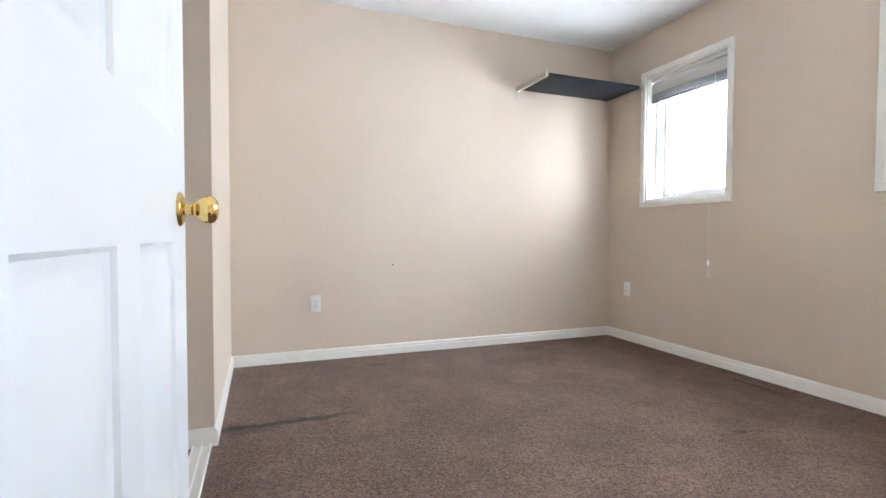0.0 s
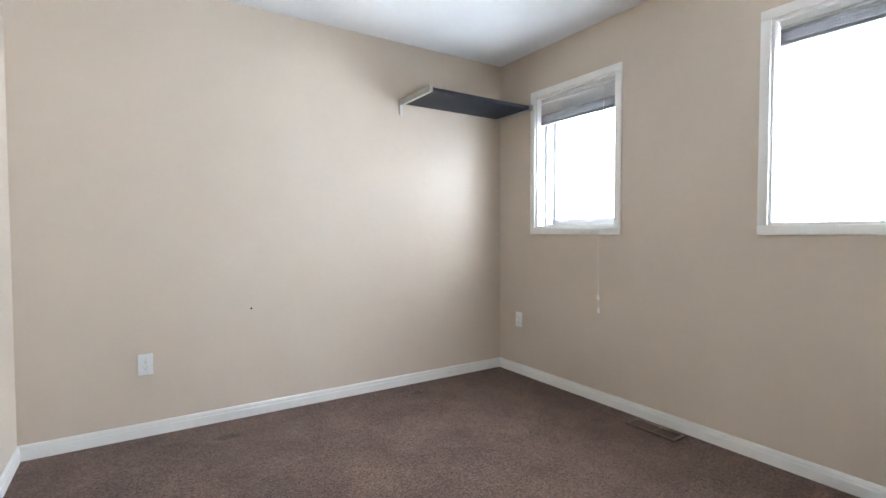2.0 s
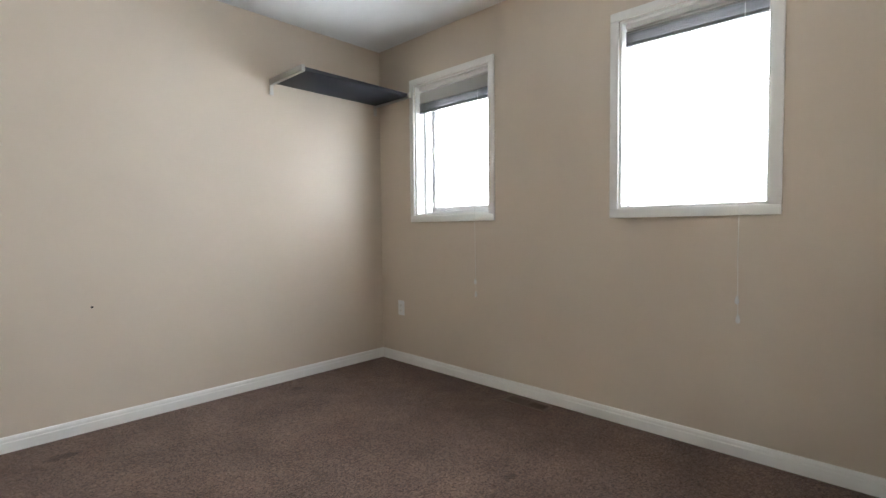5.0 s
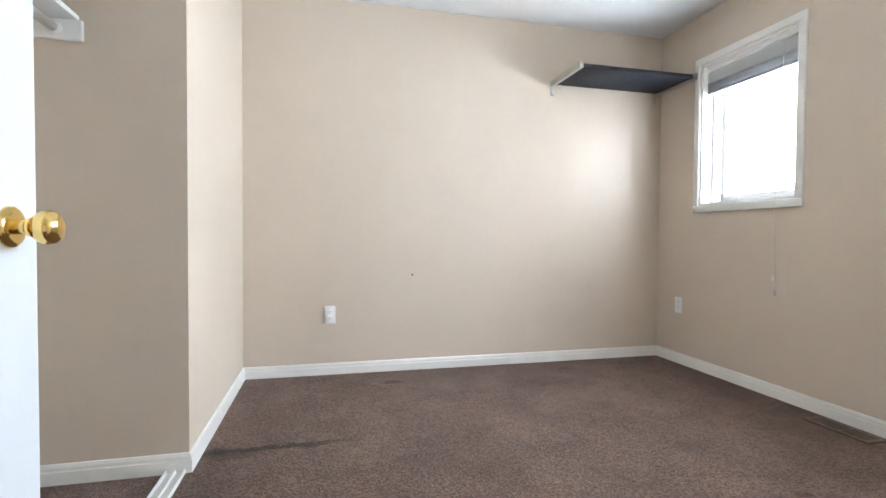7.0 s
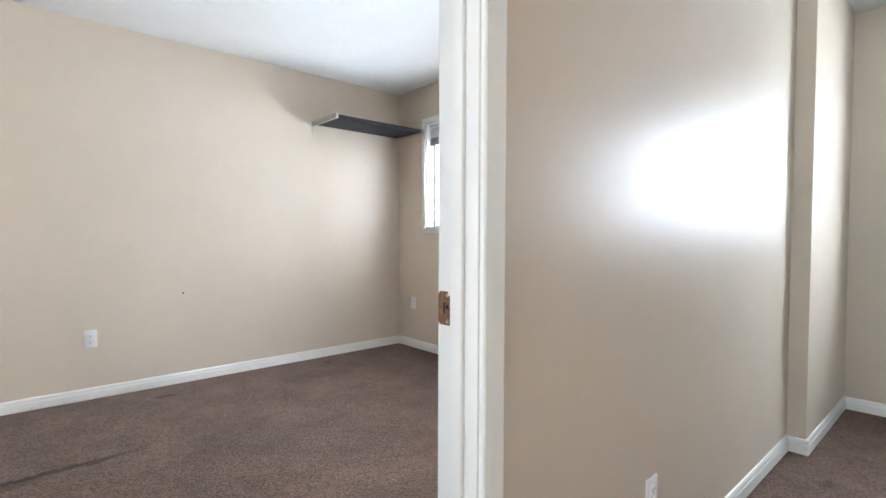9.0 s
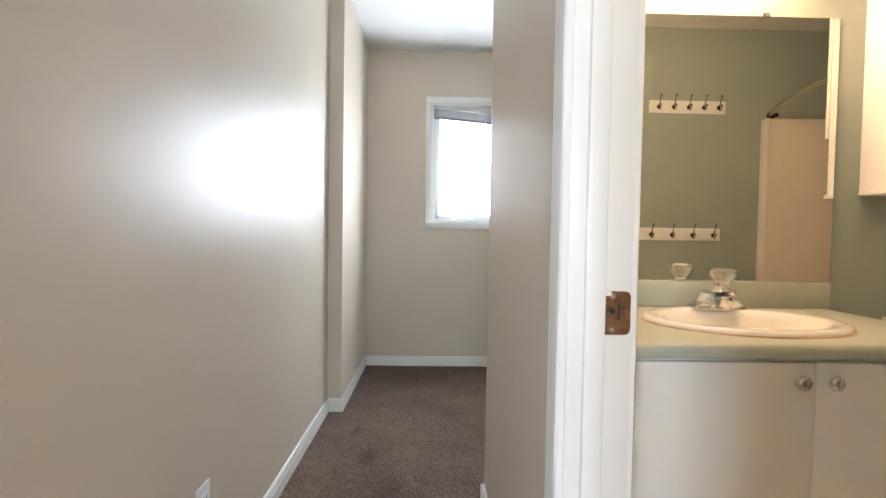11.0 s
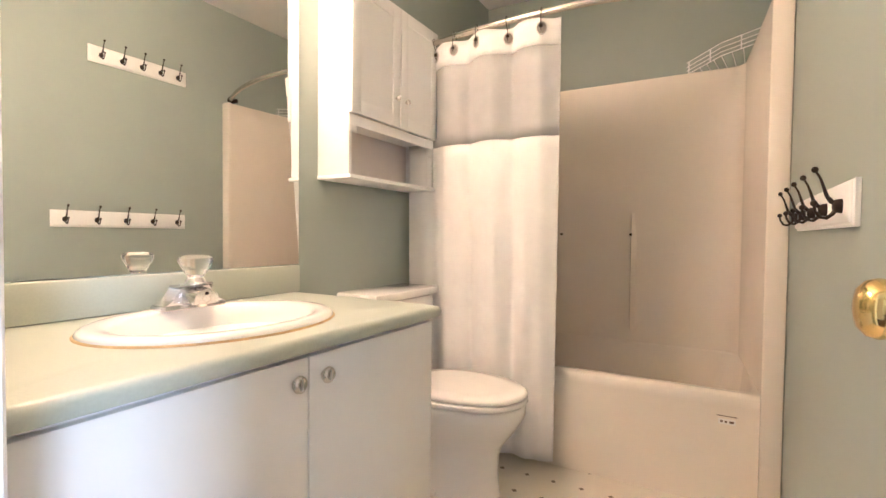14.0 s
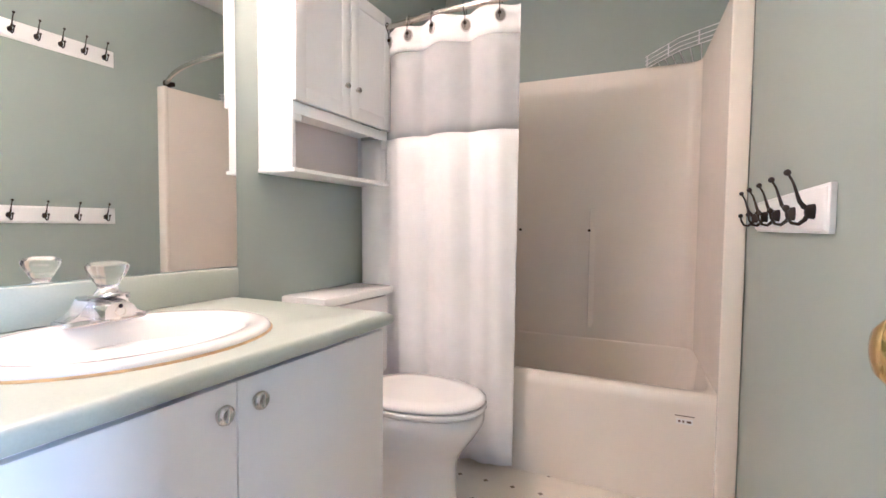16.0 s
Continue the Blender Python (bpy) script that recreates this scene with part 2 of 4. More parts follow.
W3 = (-4.435, -3.72, 1.075, 2.085)
setting("floor", [(CX - 0.1, 0.15, HALL_N, 0.12, -0.12, 0), (-4.3, 1.19, HALL_S - 0.1, HALL_N, -0.12, 0), (0.15, 1.19, HALL_N, JOGY + 0.12, -0.12, 0), (TW - 0.1, 1.19, -5.7, HALL_S - 0.1, -0.12, 0)], CARPET, "taupe brown cut-pile carpet, worn and stained")
setting("floor_bathroom", [(TW, TE, TS, TN + 0.01, 0.001, 0.004)], VINYL)
setting("ceiling", [(-4.3, 1.19, TN, 0.12, H, H + 0.1), (TE, 1.19, -6.92, TN, H, H + 0.1)], CEIL, "white lightly textured ceiling")
setting("ceiling_bathroom", [(-4.3, TE, -6.92, TN, H, H + 0.1)], CEIL, "white bathroom ceiling")
setting("wall_north", [(CX - 0.1, 0.15, 0, 0.12, 0, H)], BEIGE, "semi-gloss beige painted bedroom wall")
setting("wall_east", holed(0, 0.15, BY0, 0, [inner(w) for w in WINDOWS]), BEIGE, "beige painted wall with two windows")
setting("wall_south", [(CX - 0.1, D0 - 0.02, HALL_N, BY0, 0, H), (D1 + 0.02, JOGX, HALL_N, BY0, 0, H), (D0 - 0.02, D1 + 0.02, HALL_N, BY0, DH + 0.02, H)], BEIGE,
        "semi-gloss beige wall between bedroom and hall")
setting("wall_west", [(BX0 - 0.1, BX0, CY, 0, 0, H), (BX0 - 0.1, BX0, BY0, CY, 2.06, H)], BEIGE, "beige wall with an open closet")
setting("closet_wall", [(CX - 0.1, BX0 - 0.1, CY, CY + 0.1, 0, H), (CX - 0.1, CX, BY0, CY, 0, H)], BEIGE, "beige painted closet interior walls")
setting("wall_jog", [(JOGX, WINX + 0.15, JOGY, JOGY + 0.12, 0, H), (JOGX, JOGX + 0.12, JOGY + 0.12, BY0, 0, H)], BEIGE, "beige hall wall that steps out")
setting("wall_landing", holed(WINX, WINX + 0.15, -5.7, JOGY, [inner(W3)]), BEIGE, "beige painted landing wall with a window")
setting("wall_landing_south", [(TE + 0.1, WINX, -5.8, -5.7, 0, H)], BEIGE)
# the room where the hall ends
setting("wall_hall_end", holed(-5.6, -5.5, HALL_S - 0.1, -0.8, [(-3.93, -3.17, 0.65, 2.25), (-2.77, -1.93, 0.45, 2.25)]), BEIGE)
setting("wall_hall_side", [(-5.5, -4.3, HALL_S - 0.1, HALL_S, 0, H), (-5.5, -3.75, -0.9, -0.8, 0, H), (CX - 0.1, CX, CY + 0.1, 0, 0, H)], BEIGE)
setting("floor_hall_end", [(-5.6, -4.3, HALL_S - 0.1, -0.8, -0.12, 0), (-4.3, CX - 0.1, HALL_N, -0.8, -0.12, 0)], CARPET)
setting("ceiling_hall_end", [(-5.6, -4.3, HALL_S - 0.1, -0.8, H, H + 0.1)], CEIL)
setting("wall_hall_south", [(-4.3, E0 - 0.02, TN + 0.004, HALL_S, 0, H), (E1 + 0.02, TE + 0.1, TN + 0.004, HALL_S, 0, H), (E0 - 0.02, E1 + 0.02, TN + 0.004, HALL_S, DH + 0.02, H)], BEIGE,
        "semi-gloss beige hall wall beside the bathroom door")
setting("wall_bath_north", [(TW - 0.1, E0 - 0.02, TN - 0.004, TN, 0, H), (E1 + 0.02, TE, TN - 0.004, TN, 0, H), (E0 - 0.02, E1 + 0.02, TN - 0.004, TN, DH + 0.02, H)], SAGE)
setting("wall_bath_east", [(TE, TE + 0.1, TS - 0.1, TN, 0, H)], SAGE, "sage green bathroom wall behind the mirror")
setting("wall_bath_west", [(TW - 0.1, TW, TS - 0.1, TN - 0.004, 0, H)], SAGE, "sage green bathroom wall with hook rails")
setting("wall_bath_south", [(TW, TE, TS - 0.1, TS, 0, H)], SAGE, "sage green wall above the tub surround")
# daylight beyond the windows
boxes("backdrop", [(3.0, 3.02, -9, 4, -3, 7)], glow("bright_overcast_sky", (0.97, 0.985, 1.0), 6.0))
tagged(bpy.data.objects["backdrop"], "bright white overcast sky", kind="structure")

# ---- baseboards ----
BBH = 0.075


def baseboard(x0, y0, x1, y1, nx, ny, mat=TRIM, h=BBH):
    """A moulded board along a wall from (x0, y0) to (x1, y1), standing out along (nx, ny)."""
    prof = ((0, 0), (0.013, 0), (0.013, h * 0.62), (0.010, h * 0.68), (0.010, h * 0.84), (0.006, h * 0.97), (0, h))
    bm = bmesh.new()
    loft(bm, [[Vector((x + nx * d, y + ny * d, z)) for d, z in prof] for x, y in ((x0, y0), (x1, y1))])
    return tagged(part("baseboard", bm, mat, soft=False), "white moulded baseboard", kind="structure")


baseboard(BX0, 0, 0, 0, 0, -1)
baseboard(0, -0.0, 0, BY0, -1, 0)
baseboard(BX0, CY - 0.013, BX0, 0, 1, 0)
baseboard(CX, CY, BX0, CY, 0, -1)
baseboard(CX, BY0, CX, CY, 1, 0)
baseboard(0, BY0, D1 + 0.065, BY0, 0, 1)
baseboard(D1 + 0.066, HALL_N, JOGX, HALL_N, 0, -1)
baseboard(JOGX, HALL_N, JOGX, JOGY - 0.013, -1, 0)
baseboard(JOGX, JOGY, WINX, JOGY, 0, -1)
baseboard(WINX, JOGY, WINX, -5.7, -1, 0)
baseboard(E1 + 0.066, HALL_S, TE + 0.1, HALL_S, 0, 1)
baseboard(TE + 0.1, HALL_S + 0.013, TE + 0.1, -5.7, 1, 0)
baseboard(TW, -4.658, TW, -5.999, 1, 0)

# ---- door frames ----


def door_frame(name, x0, x1, ya, yb, stop0, stop1, label):
    """Jambs, stops and casings of a doorway in a wall between y = ya (hall side) and yb (room side)."""
    f = thing(name, (x0 + x1) / 2, (ya + yb) / 2, 0, label, "door frame", kind="structure")
    lo, hi = min(ya, yb) - 0.002, max(ya, yb) + 0.002
    for nm, b in (("jamb", (x1, x1 + 0.02, lo, hi, 0, DH)), ("jamb", (x0 - 0.02, x0, lo, hi, 0, DH)), ("head_jamb", (x0 - 0.02, x1 + 0.02, lo, hi, DH, DH + 0.02))):
        boxes(nm, [b], TRIM, f, bevel=0.0015)
    for b in ((x1 - 0.011, x1, stop0, stop1, 0, DH - 0.011), (x0, x0 + 0.011, stop0, stop1, 0, DH - 0.011), (x0, x1, stop0, stop1, DH - 0.011, DH)):
        boxes("stop", [b], TRIM, f, bevel=0.003)
    for y, n in ((lo, -1), (hi, 1)):
        for sx, s in ((x1 + 0.005, 1), (x0 - 0.005, -1)):
            if s < 0 and sx + s * 0.06 < -2.99 and n > 0:
                continue
            prof = ((0, 0), (0, 0.010), (0.004, 0.013), (0.020, 0.0145), (0.052, 0.015), (0.06, 0.010), (0.06, 0))
            bm = bmesh.new()
            loft(bm, [[Vector((sx + s * u, y + n * w, z)) for u, w in prof] for z in (0, DH + 0.06)])
            part("casing", bm, TRIM, f, soft=False)
        boxes("head_casing", [(x0 - 0.003, x1 + 0.003, min(y, y + n * 0.014), max(y, y + n * 0.014), DH + 0.004, DH + 0.06)], TRIM, f, bevel=0.002)
    return f


FRAME_A = door_frame("door_frame_1", D0, D1, HALL_N, BY0, -3.158, -3.124, "white painted frame of the bedroom doorway")
FRAME_B = door_frame("door_frame_2", E0, E1, HALL_S, TN, -4.053, -4.021, "white painted bathroom door frame with chipped paint")


def strike_plate(parent, x, y, z, d):
    """A tarnished strike plate on a jamb face that looks along -x; its lip points along d."""
    bm = bmesh.new()
    prof = []
    h, w = 0.034, 0.023
    for cx, cz in ((1, 1), (-1, 1), (-1, -1), (1, -1)):
        r = 0.009 if cx > 0 else 0.003
        for k in range(5):
            a = math.atan2(cz, cx) - math.pi / 4 + k * math.pi / 8 if cx * cz > 0 else math.atan2(cz, cx) - math.pi / 4 + k * math.pi / 8
            prof.append((cx * (w - r) + r * math.cos(a), cz * (h - r) + r * math.sin(a)))
    rings = []
    for off in (0.0, 0.0022):
        ring = []
        for u, v in prof:
            bend = max(0, u - 0.012) ** 2 * 8
            ring.append(Vector((x - off + bend, y + d * u, z + v)))
        rings.append(ring)
    loft(bm, rings)
    p = part("strike_plate", bm, BRASS_OLD, parent, "tarnished brown strike plate with paint splashes")
    bm = bmesh.new()
    lathe(bm, [(0.0045, 0.0012), (0.0045, 0.003), (0.003, 0.003), (0, 0.0026)], 14, pose(x - 0.001, y - d * 0.006, z + 0.003, 0, -90, 0))
    part("latch_hole", bm, DARK, p)
    boxes("latch_slot", [(x - 0.0034, x - 0.0012, y + d * 0.004 - 0.0012, y + d * 0.004 + 0.0012, z - 0.011, z + 0.011)], DARK, p)
    for s in (-1, 1):
        bm = bmesh.new()
        lathe(bm, [(0, 0.0035), (0.003, 0.003), (0.0045, 0.001), (0.0045, 0)], 12, Matrix.Translation((x - 0.0015, y - d * 0.006, z + s * 0.026)) @ pose(0, 0, 0, 0, -90, 0))
        part("screw", bm, STEEL, p)
    bm = bmesh.new()
    rnd = random.Random(4)
    for k in range(9):
        yy, zz = y - d * (0.010 + rnd.random() * 0.011), z + 0.0315 + (rnd.random() - 0.5) * 0.007
        box(bm, x - 0.0027 - k * 0.00015, x - 0.0018, yy - 0.003, yy + 0.003, zz - 0.002, zz + 0.002)
    part("paint_splash", bm, TRIM, p, "white paint chips")
    return p


strike_plate(FRAME_A, D1, -3.103, 0.93, 1)
strike_plate(FRAME_B, E1, -4.072, 0.915, -1)

# ---- doors ----


def knob_set(parent, x, y, z, s):
    """A round brass knob with its rose on a face that looks along s on the x axis."""
    bm = bmesh.new()
    m = pose(x, y, z, 0, 90 * s, 0)
    lathe(bm, [(0, 0.006), (0.014, 0.009), (0.022, 0.009), (0.030, 0.006), (0.033, 0.002), (0.033, 0)], 32, m)
    rose = part("rose", bm, BRASS, parent)
    bm = bmesh.new()
    lathe(bm, [(0.011, 0.006), (0.011, 0.022), (0.015, 0.026), (0.015, 0.030), (0.021, 0.036), (0.0265, 0.045), (0.0275, 0.053), (0.025, 0.061), (0.018, 0.067), (0.009, 0.069), (0, 0.0695)], 32, m)
    part("knob", bm, BRASS, parent, "polished round brass knob")


def panel_door(name, x, y0, y1, s, label, knob_y, knob_z):
    """A six-panel moulded door leaf standing along y, its room face at x looking along s."""
    d = thing(name, x - s * 0.0175, y0, 0.012, label, "door", kind="structure")
    w, th = y1 - y0, 0.035
    z0, z1 = 0.012, 2.02
    stile, mid = 0.115 * w / 0.8, 0.10 * w / 0.8
    pw = (w - 2 * stile - mid) / 2
    rows = ((0.24, 0.86), (1.05, 1.62), (1.72, 1.90))
    xf, xb = x, x - s * th
    cols = ((y0 + stile, y0 + stile + pw), (y1 - stile - pw, y1 - stile))
    bm = bmesh.new()
    ys = [y0, cols[0][0], cols[0][1], cols[1][0], cols[1][1], y1]
    zs = [z0, *[v for r in rows for v in r], z1]
    for face in (xf, xb):
        n = s if face == xf else -s
        for i in range(5):
            for j in range(7):
                a, b, c, e = ys[i], ys[i + 1], zs[j], zs[j + 1]
                if i in (1, 3) and j in (1, 3, 5):
                    # moulded recess round a raised field
                    steps = ((0, 0), (0.006, -0.006), (0.016, -0.009), (0.026, -0.009), (0.042, -0.002))
                    prev = None
                    for o, dp in steps:
                        q = [bm.verts.new((face + n * dp, p, r)) for p, r in ((a + o, c + o), (b - o, c + o), (b - o, e - o), (a + o, e - o))]
                        if prev:
                            for k in range(4):
                                bm.faces.new((prev[k], prev[(k + 1) % 4], q[(k + 1) % 4], q[k]))
                        prev = q
                    bm.faces.new(prev)
                else:
                    bm.faces.new([bm.verts.new((face, p, r)) for p, r in ((a, c), (b, c), (b, e), (a, e))])
    lox, hix = min(xf, xb), max(xf, xb)
    for q in (((lox, y0, z0), (hix, y0, z0), (hix, y0, z1), (lox, y0, z1)), ((lox, y1, z0), (hix, y1, z0), (hix, y1, z1), (lox, y1, z1)),
              ((lox, y0, z0), (hix, y0, z0), (hix, y1, z0), (lox, y1, z0)), ((lox, y0, z1), (hix, y0, z1), (hix, y1, z1), (lox, y1, z1))):
        bm.faces.new([bm.verts.new(p) for p in q])
    bmesh.ops.remove_doubles(bm, verts=bm.verts, dist=1e-5)
    leaf = part("leaf", bm, DOORW, d)
    smooth(leaf, 25)
    knob_set(d, xf, knob_y, knob_z, s)
    boxes("latch_edge", [(min(xf, xb) + 0.006, max(xf, xb) - 0.006, y1 if knob_y > (y0 + y1) / 2 else y0 - 0.001, (y1 if knob_y > (y0 + y1) / 2 else y0 - 0.001) + 0.001, knob_z - 0.028, knob_z + 0.028)], BRASS, d)
    return d


door_1 = panel_door("door_1", D0, BY0 + 0.004, BY0 + 0.82, 1, "white six-panel door standing open, brass knob", BY0 + 0.755, 0.92)
door_1.rotation_euler.z = radians(-1.1)
panel_door("door_2", -2.458, -4.611, -4.108, 1, "white panel door open against the bathroom wall", -4.557, 0.93)

# ---- windows ----


def window(name, face, w, wall, label, left_sash, fixed=False):
    """Casing, vinyl frame, sash and panes of a slider in a wall whose room face is at x = face."""
    f = thing(name, face, (w[0] + w[1]) / 2, w[2], label, "window", kind="structure")
    a, b, c, d = inner(w)
    t = 0.016
    for k, bx in enumerate(((face - t, face, w[0], a, w[2] + CAS, w[3] - CAS), (face - t, face, b, w[1], w[2] + CAS, w[3] - CAS), (face - t, face, w[0], w[1], w[3] - CAS, w[3]), (face - t, face, w[0], w[1], w[2], w[2] + CAS))):
        boxes("casing", [bx], TRIM, f, bevel=0.004)
    # liner of the opening
    L = 0.085
    boxes("liner", [(face + 0.001, face + L, a, a + 0.012, c, d), (face + 0.001, face + L, b - 0.012, b, c, d), (face + 0.001, face + L, a + 0.012, b - 0.012, d - 0.012, d), (face + 0.001, face + L, a + 0.012, b - 0.012, c, c + 0.014)], TRIM, f)
    g = 0.016 if fixed else 0.03
    x0, x1 = face + L, face + wall - 0.01
    for bx in ((x0, x1, a, a + g, c, d), (x0, x1, b - g, b, c, d), (x0, x1, a + g, b - g, d - g, d), (x0, x1, a + g, b - g, c, c + g)):
        boxes("window_frame", [bx], VINYL, f, bevel=0.004)
    if fixed:
        bm = bmesh.new()
        box(bm, x0 + 0.02, x0 + 0.024, a + g, b - g, c + g, d - g)
        p = part("pane", bm, GLASS, f, soft=False)
        p.visible_shadow = False
        return f
    # sash, set to one side
    sa, sb = (a + g, b - g - 0.045) if left_sash else (a + g + 0.045, b - g)
    xs = x0 + 0.012
    s = boxes("sash", [(xs, xs + 0.03, sa, sa + 0.035, c + g, d - g), (xs, xs + 0.03, sb - 0.035, sb, c + g, d - g), (xs, xs + 0.03, sa, sb, c + g, c + g + 0.035), (xs, xs + 0.03, sa, sb, d - g - 0.035, d - g)], VINYL, f, bevel=0.003)
    bm = bmesh.new()
    box(bm, xs + 0.012, xs + 0.016, sa + 0.035, sb - 0.035, c + g + 0.035, d - g - 0.035)
    p = part("pane", bm, GLASS, f, soft=False)
    p.visible_shadow = False
    y = b - g - 0.16 if left_sash else a + g + 0.16
    bm = bmesh.new()
    box(bm, xs - 0.012, xs, y - 0.035, y + 0.035, c + g + 0.002, c + g + 0.016, 0.003)
    tube(bm, [(xs - 0.008, y, c + g + 0.012), (xs - 0.022, y + 0.01, c + g + 0.02), (xs - 0.024, y + 0.05, c + g + 0.016)], 0.005, 8)
    part("crank_handle", bm, VINYL, f, "folded white crank handle")
    return f


window("window_1", 0, WINDOWS[0], 0.15, "white vinyl casement window with painted casing", True)
window("window_2", 0, WINDOWS[1], 0.15, "white fixed window with painted casing", False, True)
window("window_3", WINX, W3, 0.15, "white vinyl landing window with painted casing", False)


def blind(x, w, top, n, drop, tilt, label, cord_z=None, cord_y=None, loose=0):
    """A venetian blind pulled up: headrail, a bunch of slats, bottom rail, cord."""
    a, b = inner(w)[0] + 0.018, inner(w)[1] - 0.018
    f = thing("window_blind", x, (a + b) / 2, top, label, "blind", group="raised venetian blinds")
    boxes("headrail", [(x - 0.014, x + 0.014, a, b, top - 0.026, top)], SLAT, f, bevel=0.002)
    z = top - 0.04
    rnd = random.Random(int(abs(w[0]) * 100))
    step = drop / max(1, n)

    def lean(y):
        return tilt * ((y - a) / (b - a))
    for k in range(n):
        zz = z - k * step
        bm = bmesh.new()
        th = 0.0012
        ring = []
        for y in (a, (a + b) / 2, b):
            dz = lean(y) + rnd.uniform(-0.0015, 0.0015)
            pts = [(-0.0125, 0), (-0.006, 0.002), (0, 0.0028), (0.006, 0.002), (0.0125, 0)]
            ring.append([Vector((x + u, y, zz + v + dz + u * 1.1)) for u, v in pts] + [Vector((x + u, y, zz + v - th + dz + u * 1.1)) for u, v in pts[::-1]])
        loft(bm, ring)
        part("slat", bm, SLAT, f, soft=False)
    zb = z - n * step
    # gathered slats and bottom rail: their backlit shade is in the darker colour
    for k in range(13):
        bm = bmesh.new()
        ring = []
        for y in (a, (a + b) / 2, b):
            dz = lean(y) + rnd.uniform(-0.0008, 0.0008) - k * 0.0042
            pts = [(-0.0125, 0), (0, 0.0024), (0.0125, 0)]
            ring.append([Vector((x + u, y, zb + v + dz)) for u, v in pts] + [Vector((x + u, y, zb + v - 0.0022 + dz)) for u, v in pts[::-1]])
        loft(bm, ring)
        part("slat", bm, SLAT_SHADED, f, soft=False)
    bm = bmesh.new()
    box(bm, x - 0.013, x + 0.013, a, b, zb - 0.073, zb - 0.055, 0.003)
    for v in bm.verts:
        v.co.z += lean(v.co.y)
    part("bottom_rail", bm, SLAT_SHADED, f)
    if cord_z is not None:
        bm = bmesh.new()
        tube(bm, [(x - 0.02, cord_y, top - 0.02), (x - 0.03, cord_y, top - 0.3), (-0.022, cord_y, WINDOWS[0][2] + 0.02), (-0.012, cord_y + 0.004, 0.9), (-0.010, cord_y, cord_z)], 0.0013, 6)
        part("cord", bm, SLAT, f, "thin white pull cord")
        for dz in (0.085, 0.0):
            bm = bmesh.new()
            lathe(bm, [(0, -0.004), (0.008, 0.0), (0.0095, 0.012), (0.005, 0.032), (0, 0.036)], 12, Matrix.Translation((-0.012, cord_y + dz * 0.05, cord_z - 0.005 + dz)))
            part("tassel", bm, SLAT, f, "small white cord tassel")
    return f


# shaded copy of the slat colour, for the backlit stack
SLAT_SHADED = material("blind_slat_shaded", (0.17, 0.165, 0.17), 0.5, vary=0.05, scale=60)
blind(0.045, WINDOWS[0], 2.083, 12, 0.078, 0.0, "grey-white venetian blind pulled up in a window", 0.59, -1.0)
blind(0.045, WINDOWS[1], 2.083, 2, 0.010, 0.010, "grey-white venetian blind pulled fully up", 0.615, -2.52)
blind(WINX + 0.045, W3, 2.033, 2, 0.04, 0.05, "grey-white venetian blind hanging crooked")

# ---- outlets ----


def outlet(m, label):
    """A duplex outlet plate; built looking along -y at the origin, then placed."""
    f = thing("wall_outlet", 0, 0, 0, label, "outlet", group="wall outlets")
    bm = bmesh.new()
    box(bm, -0.035, 0.035, -0.006, 0, -0.0575, 0.0575, 0.003)
    part("cover_plate", bm, VINYL, f)
    for s in (-1, 1):
        bm = bmesh.new()
        box(bm, -0.017, 0.017, -0.009, -0.005, s * 0.0195 - 0.014, s * 0.0195 + 0.014, 0.004)
        r = part("receptacle", bm, TRIM, f)
        boxes("slot", [(-0.0075, -0.0055, -0.0096, -0.008, s * 0.0195 - 0.001, s * 0.0195 + 0.007), (0.0055, 0.0075, -0.0096, -0.008, s * 0.0195 - 0.001, s * 0.0195 + 0.007), (-0.002, 0.002, -0.0096, -0.008, s * 0.0195 - 0.009, s * 0.0195 - 0.005)], DARK, r)
    bm = bmesh.new()
    lathe(bm, [(0, 0.0015), (0.0025, 0.001), (0.003, 0)], 10, pose(0, -0.006, 0, 90, 0, 0))
    part("screw", bm, STEEL, f)
    f.matrix_world = m
    return f


outlet(pose(-2.478, 0, 0.393), "white duplex outlet on the beige wall")
outlet(pose(0, -0.233, 0.424, 0, 0, -90), "white duplex outlet on the window wall")
outlet(pose(-1.43, HALL_N, 0.31), "white outlet low on the hall wall")

# ---- bedroom things ----
sh = thing("wall_shelf", -0.47, 0, 2.0, "black-brown board shelf on two steel brackets", "shelf")
boxes("board", [(-0.905, -0.06, -0.40, -0.02, 2.008, 2.032)], BLACKB, sh, bevel=0.002)
for x in (-0.915, -0.052):
    bm = bmesh.new()
    s = 1 if x < -0.5 else -1
    box(bm, x - 0.012, x + 0.012, -0.415, 0, 1.998, 2.007, 0.001)
    box(bm, x - 0.012, x + 0.012, -0.418, -0.405, 1.998, 2.036, 0.001)
    box(bm, x - s * 0.012, x - s * 0.008, -0.415, 0, 1.998, 2.036, 0.001)
    box(bm, x - 0.012, x + 0.012, -0.012, 0, 1.935, 2.036, 0.001)
    b = part("bracket", bm, STEEL, sh, "brushed steel bracket")
    bm = bmesh.new()
    lathe(bm, [(0, 0.003), (0.004, 0.002), (0.005, 0)], 10, pose(x, -0.012, 1.955, 90, 0, 0))
    part("screw", bm, STEEL, b)

nail = thing("nail", -1.934, 0, 0.65, "small dark nail driven into the beige wall", "nail")
bm = bmesh.new()
lathe(bm, [(0, 0.012), (0.006, 0.011), (0.006, 0.009), (0.002, 0.008), (0.002, 0)], 10, pose(-1.934, 0, 0.65, 90, 0, 0))
part("head", bm, DARK, nail)

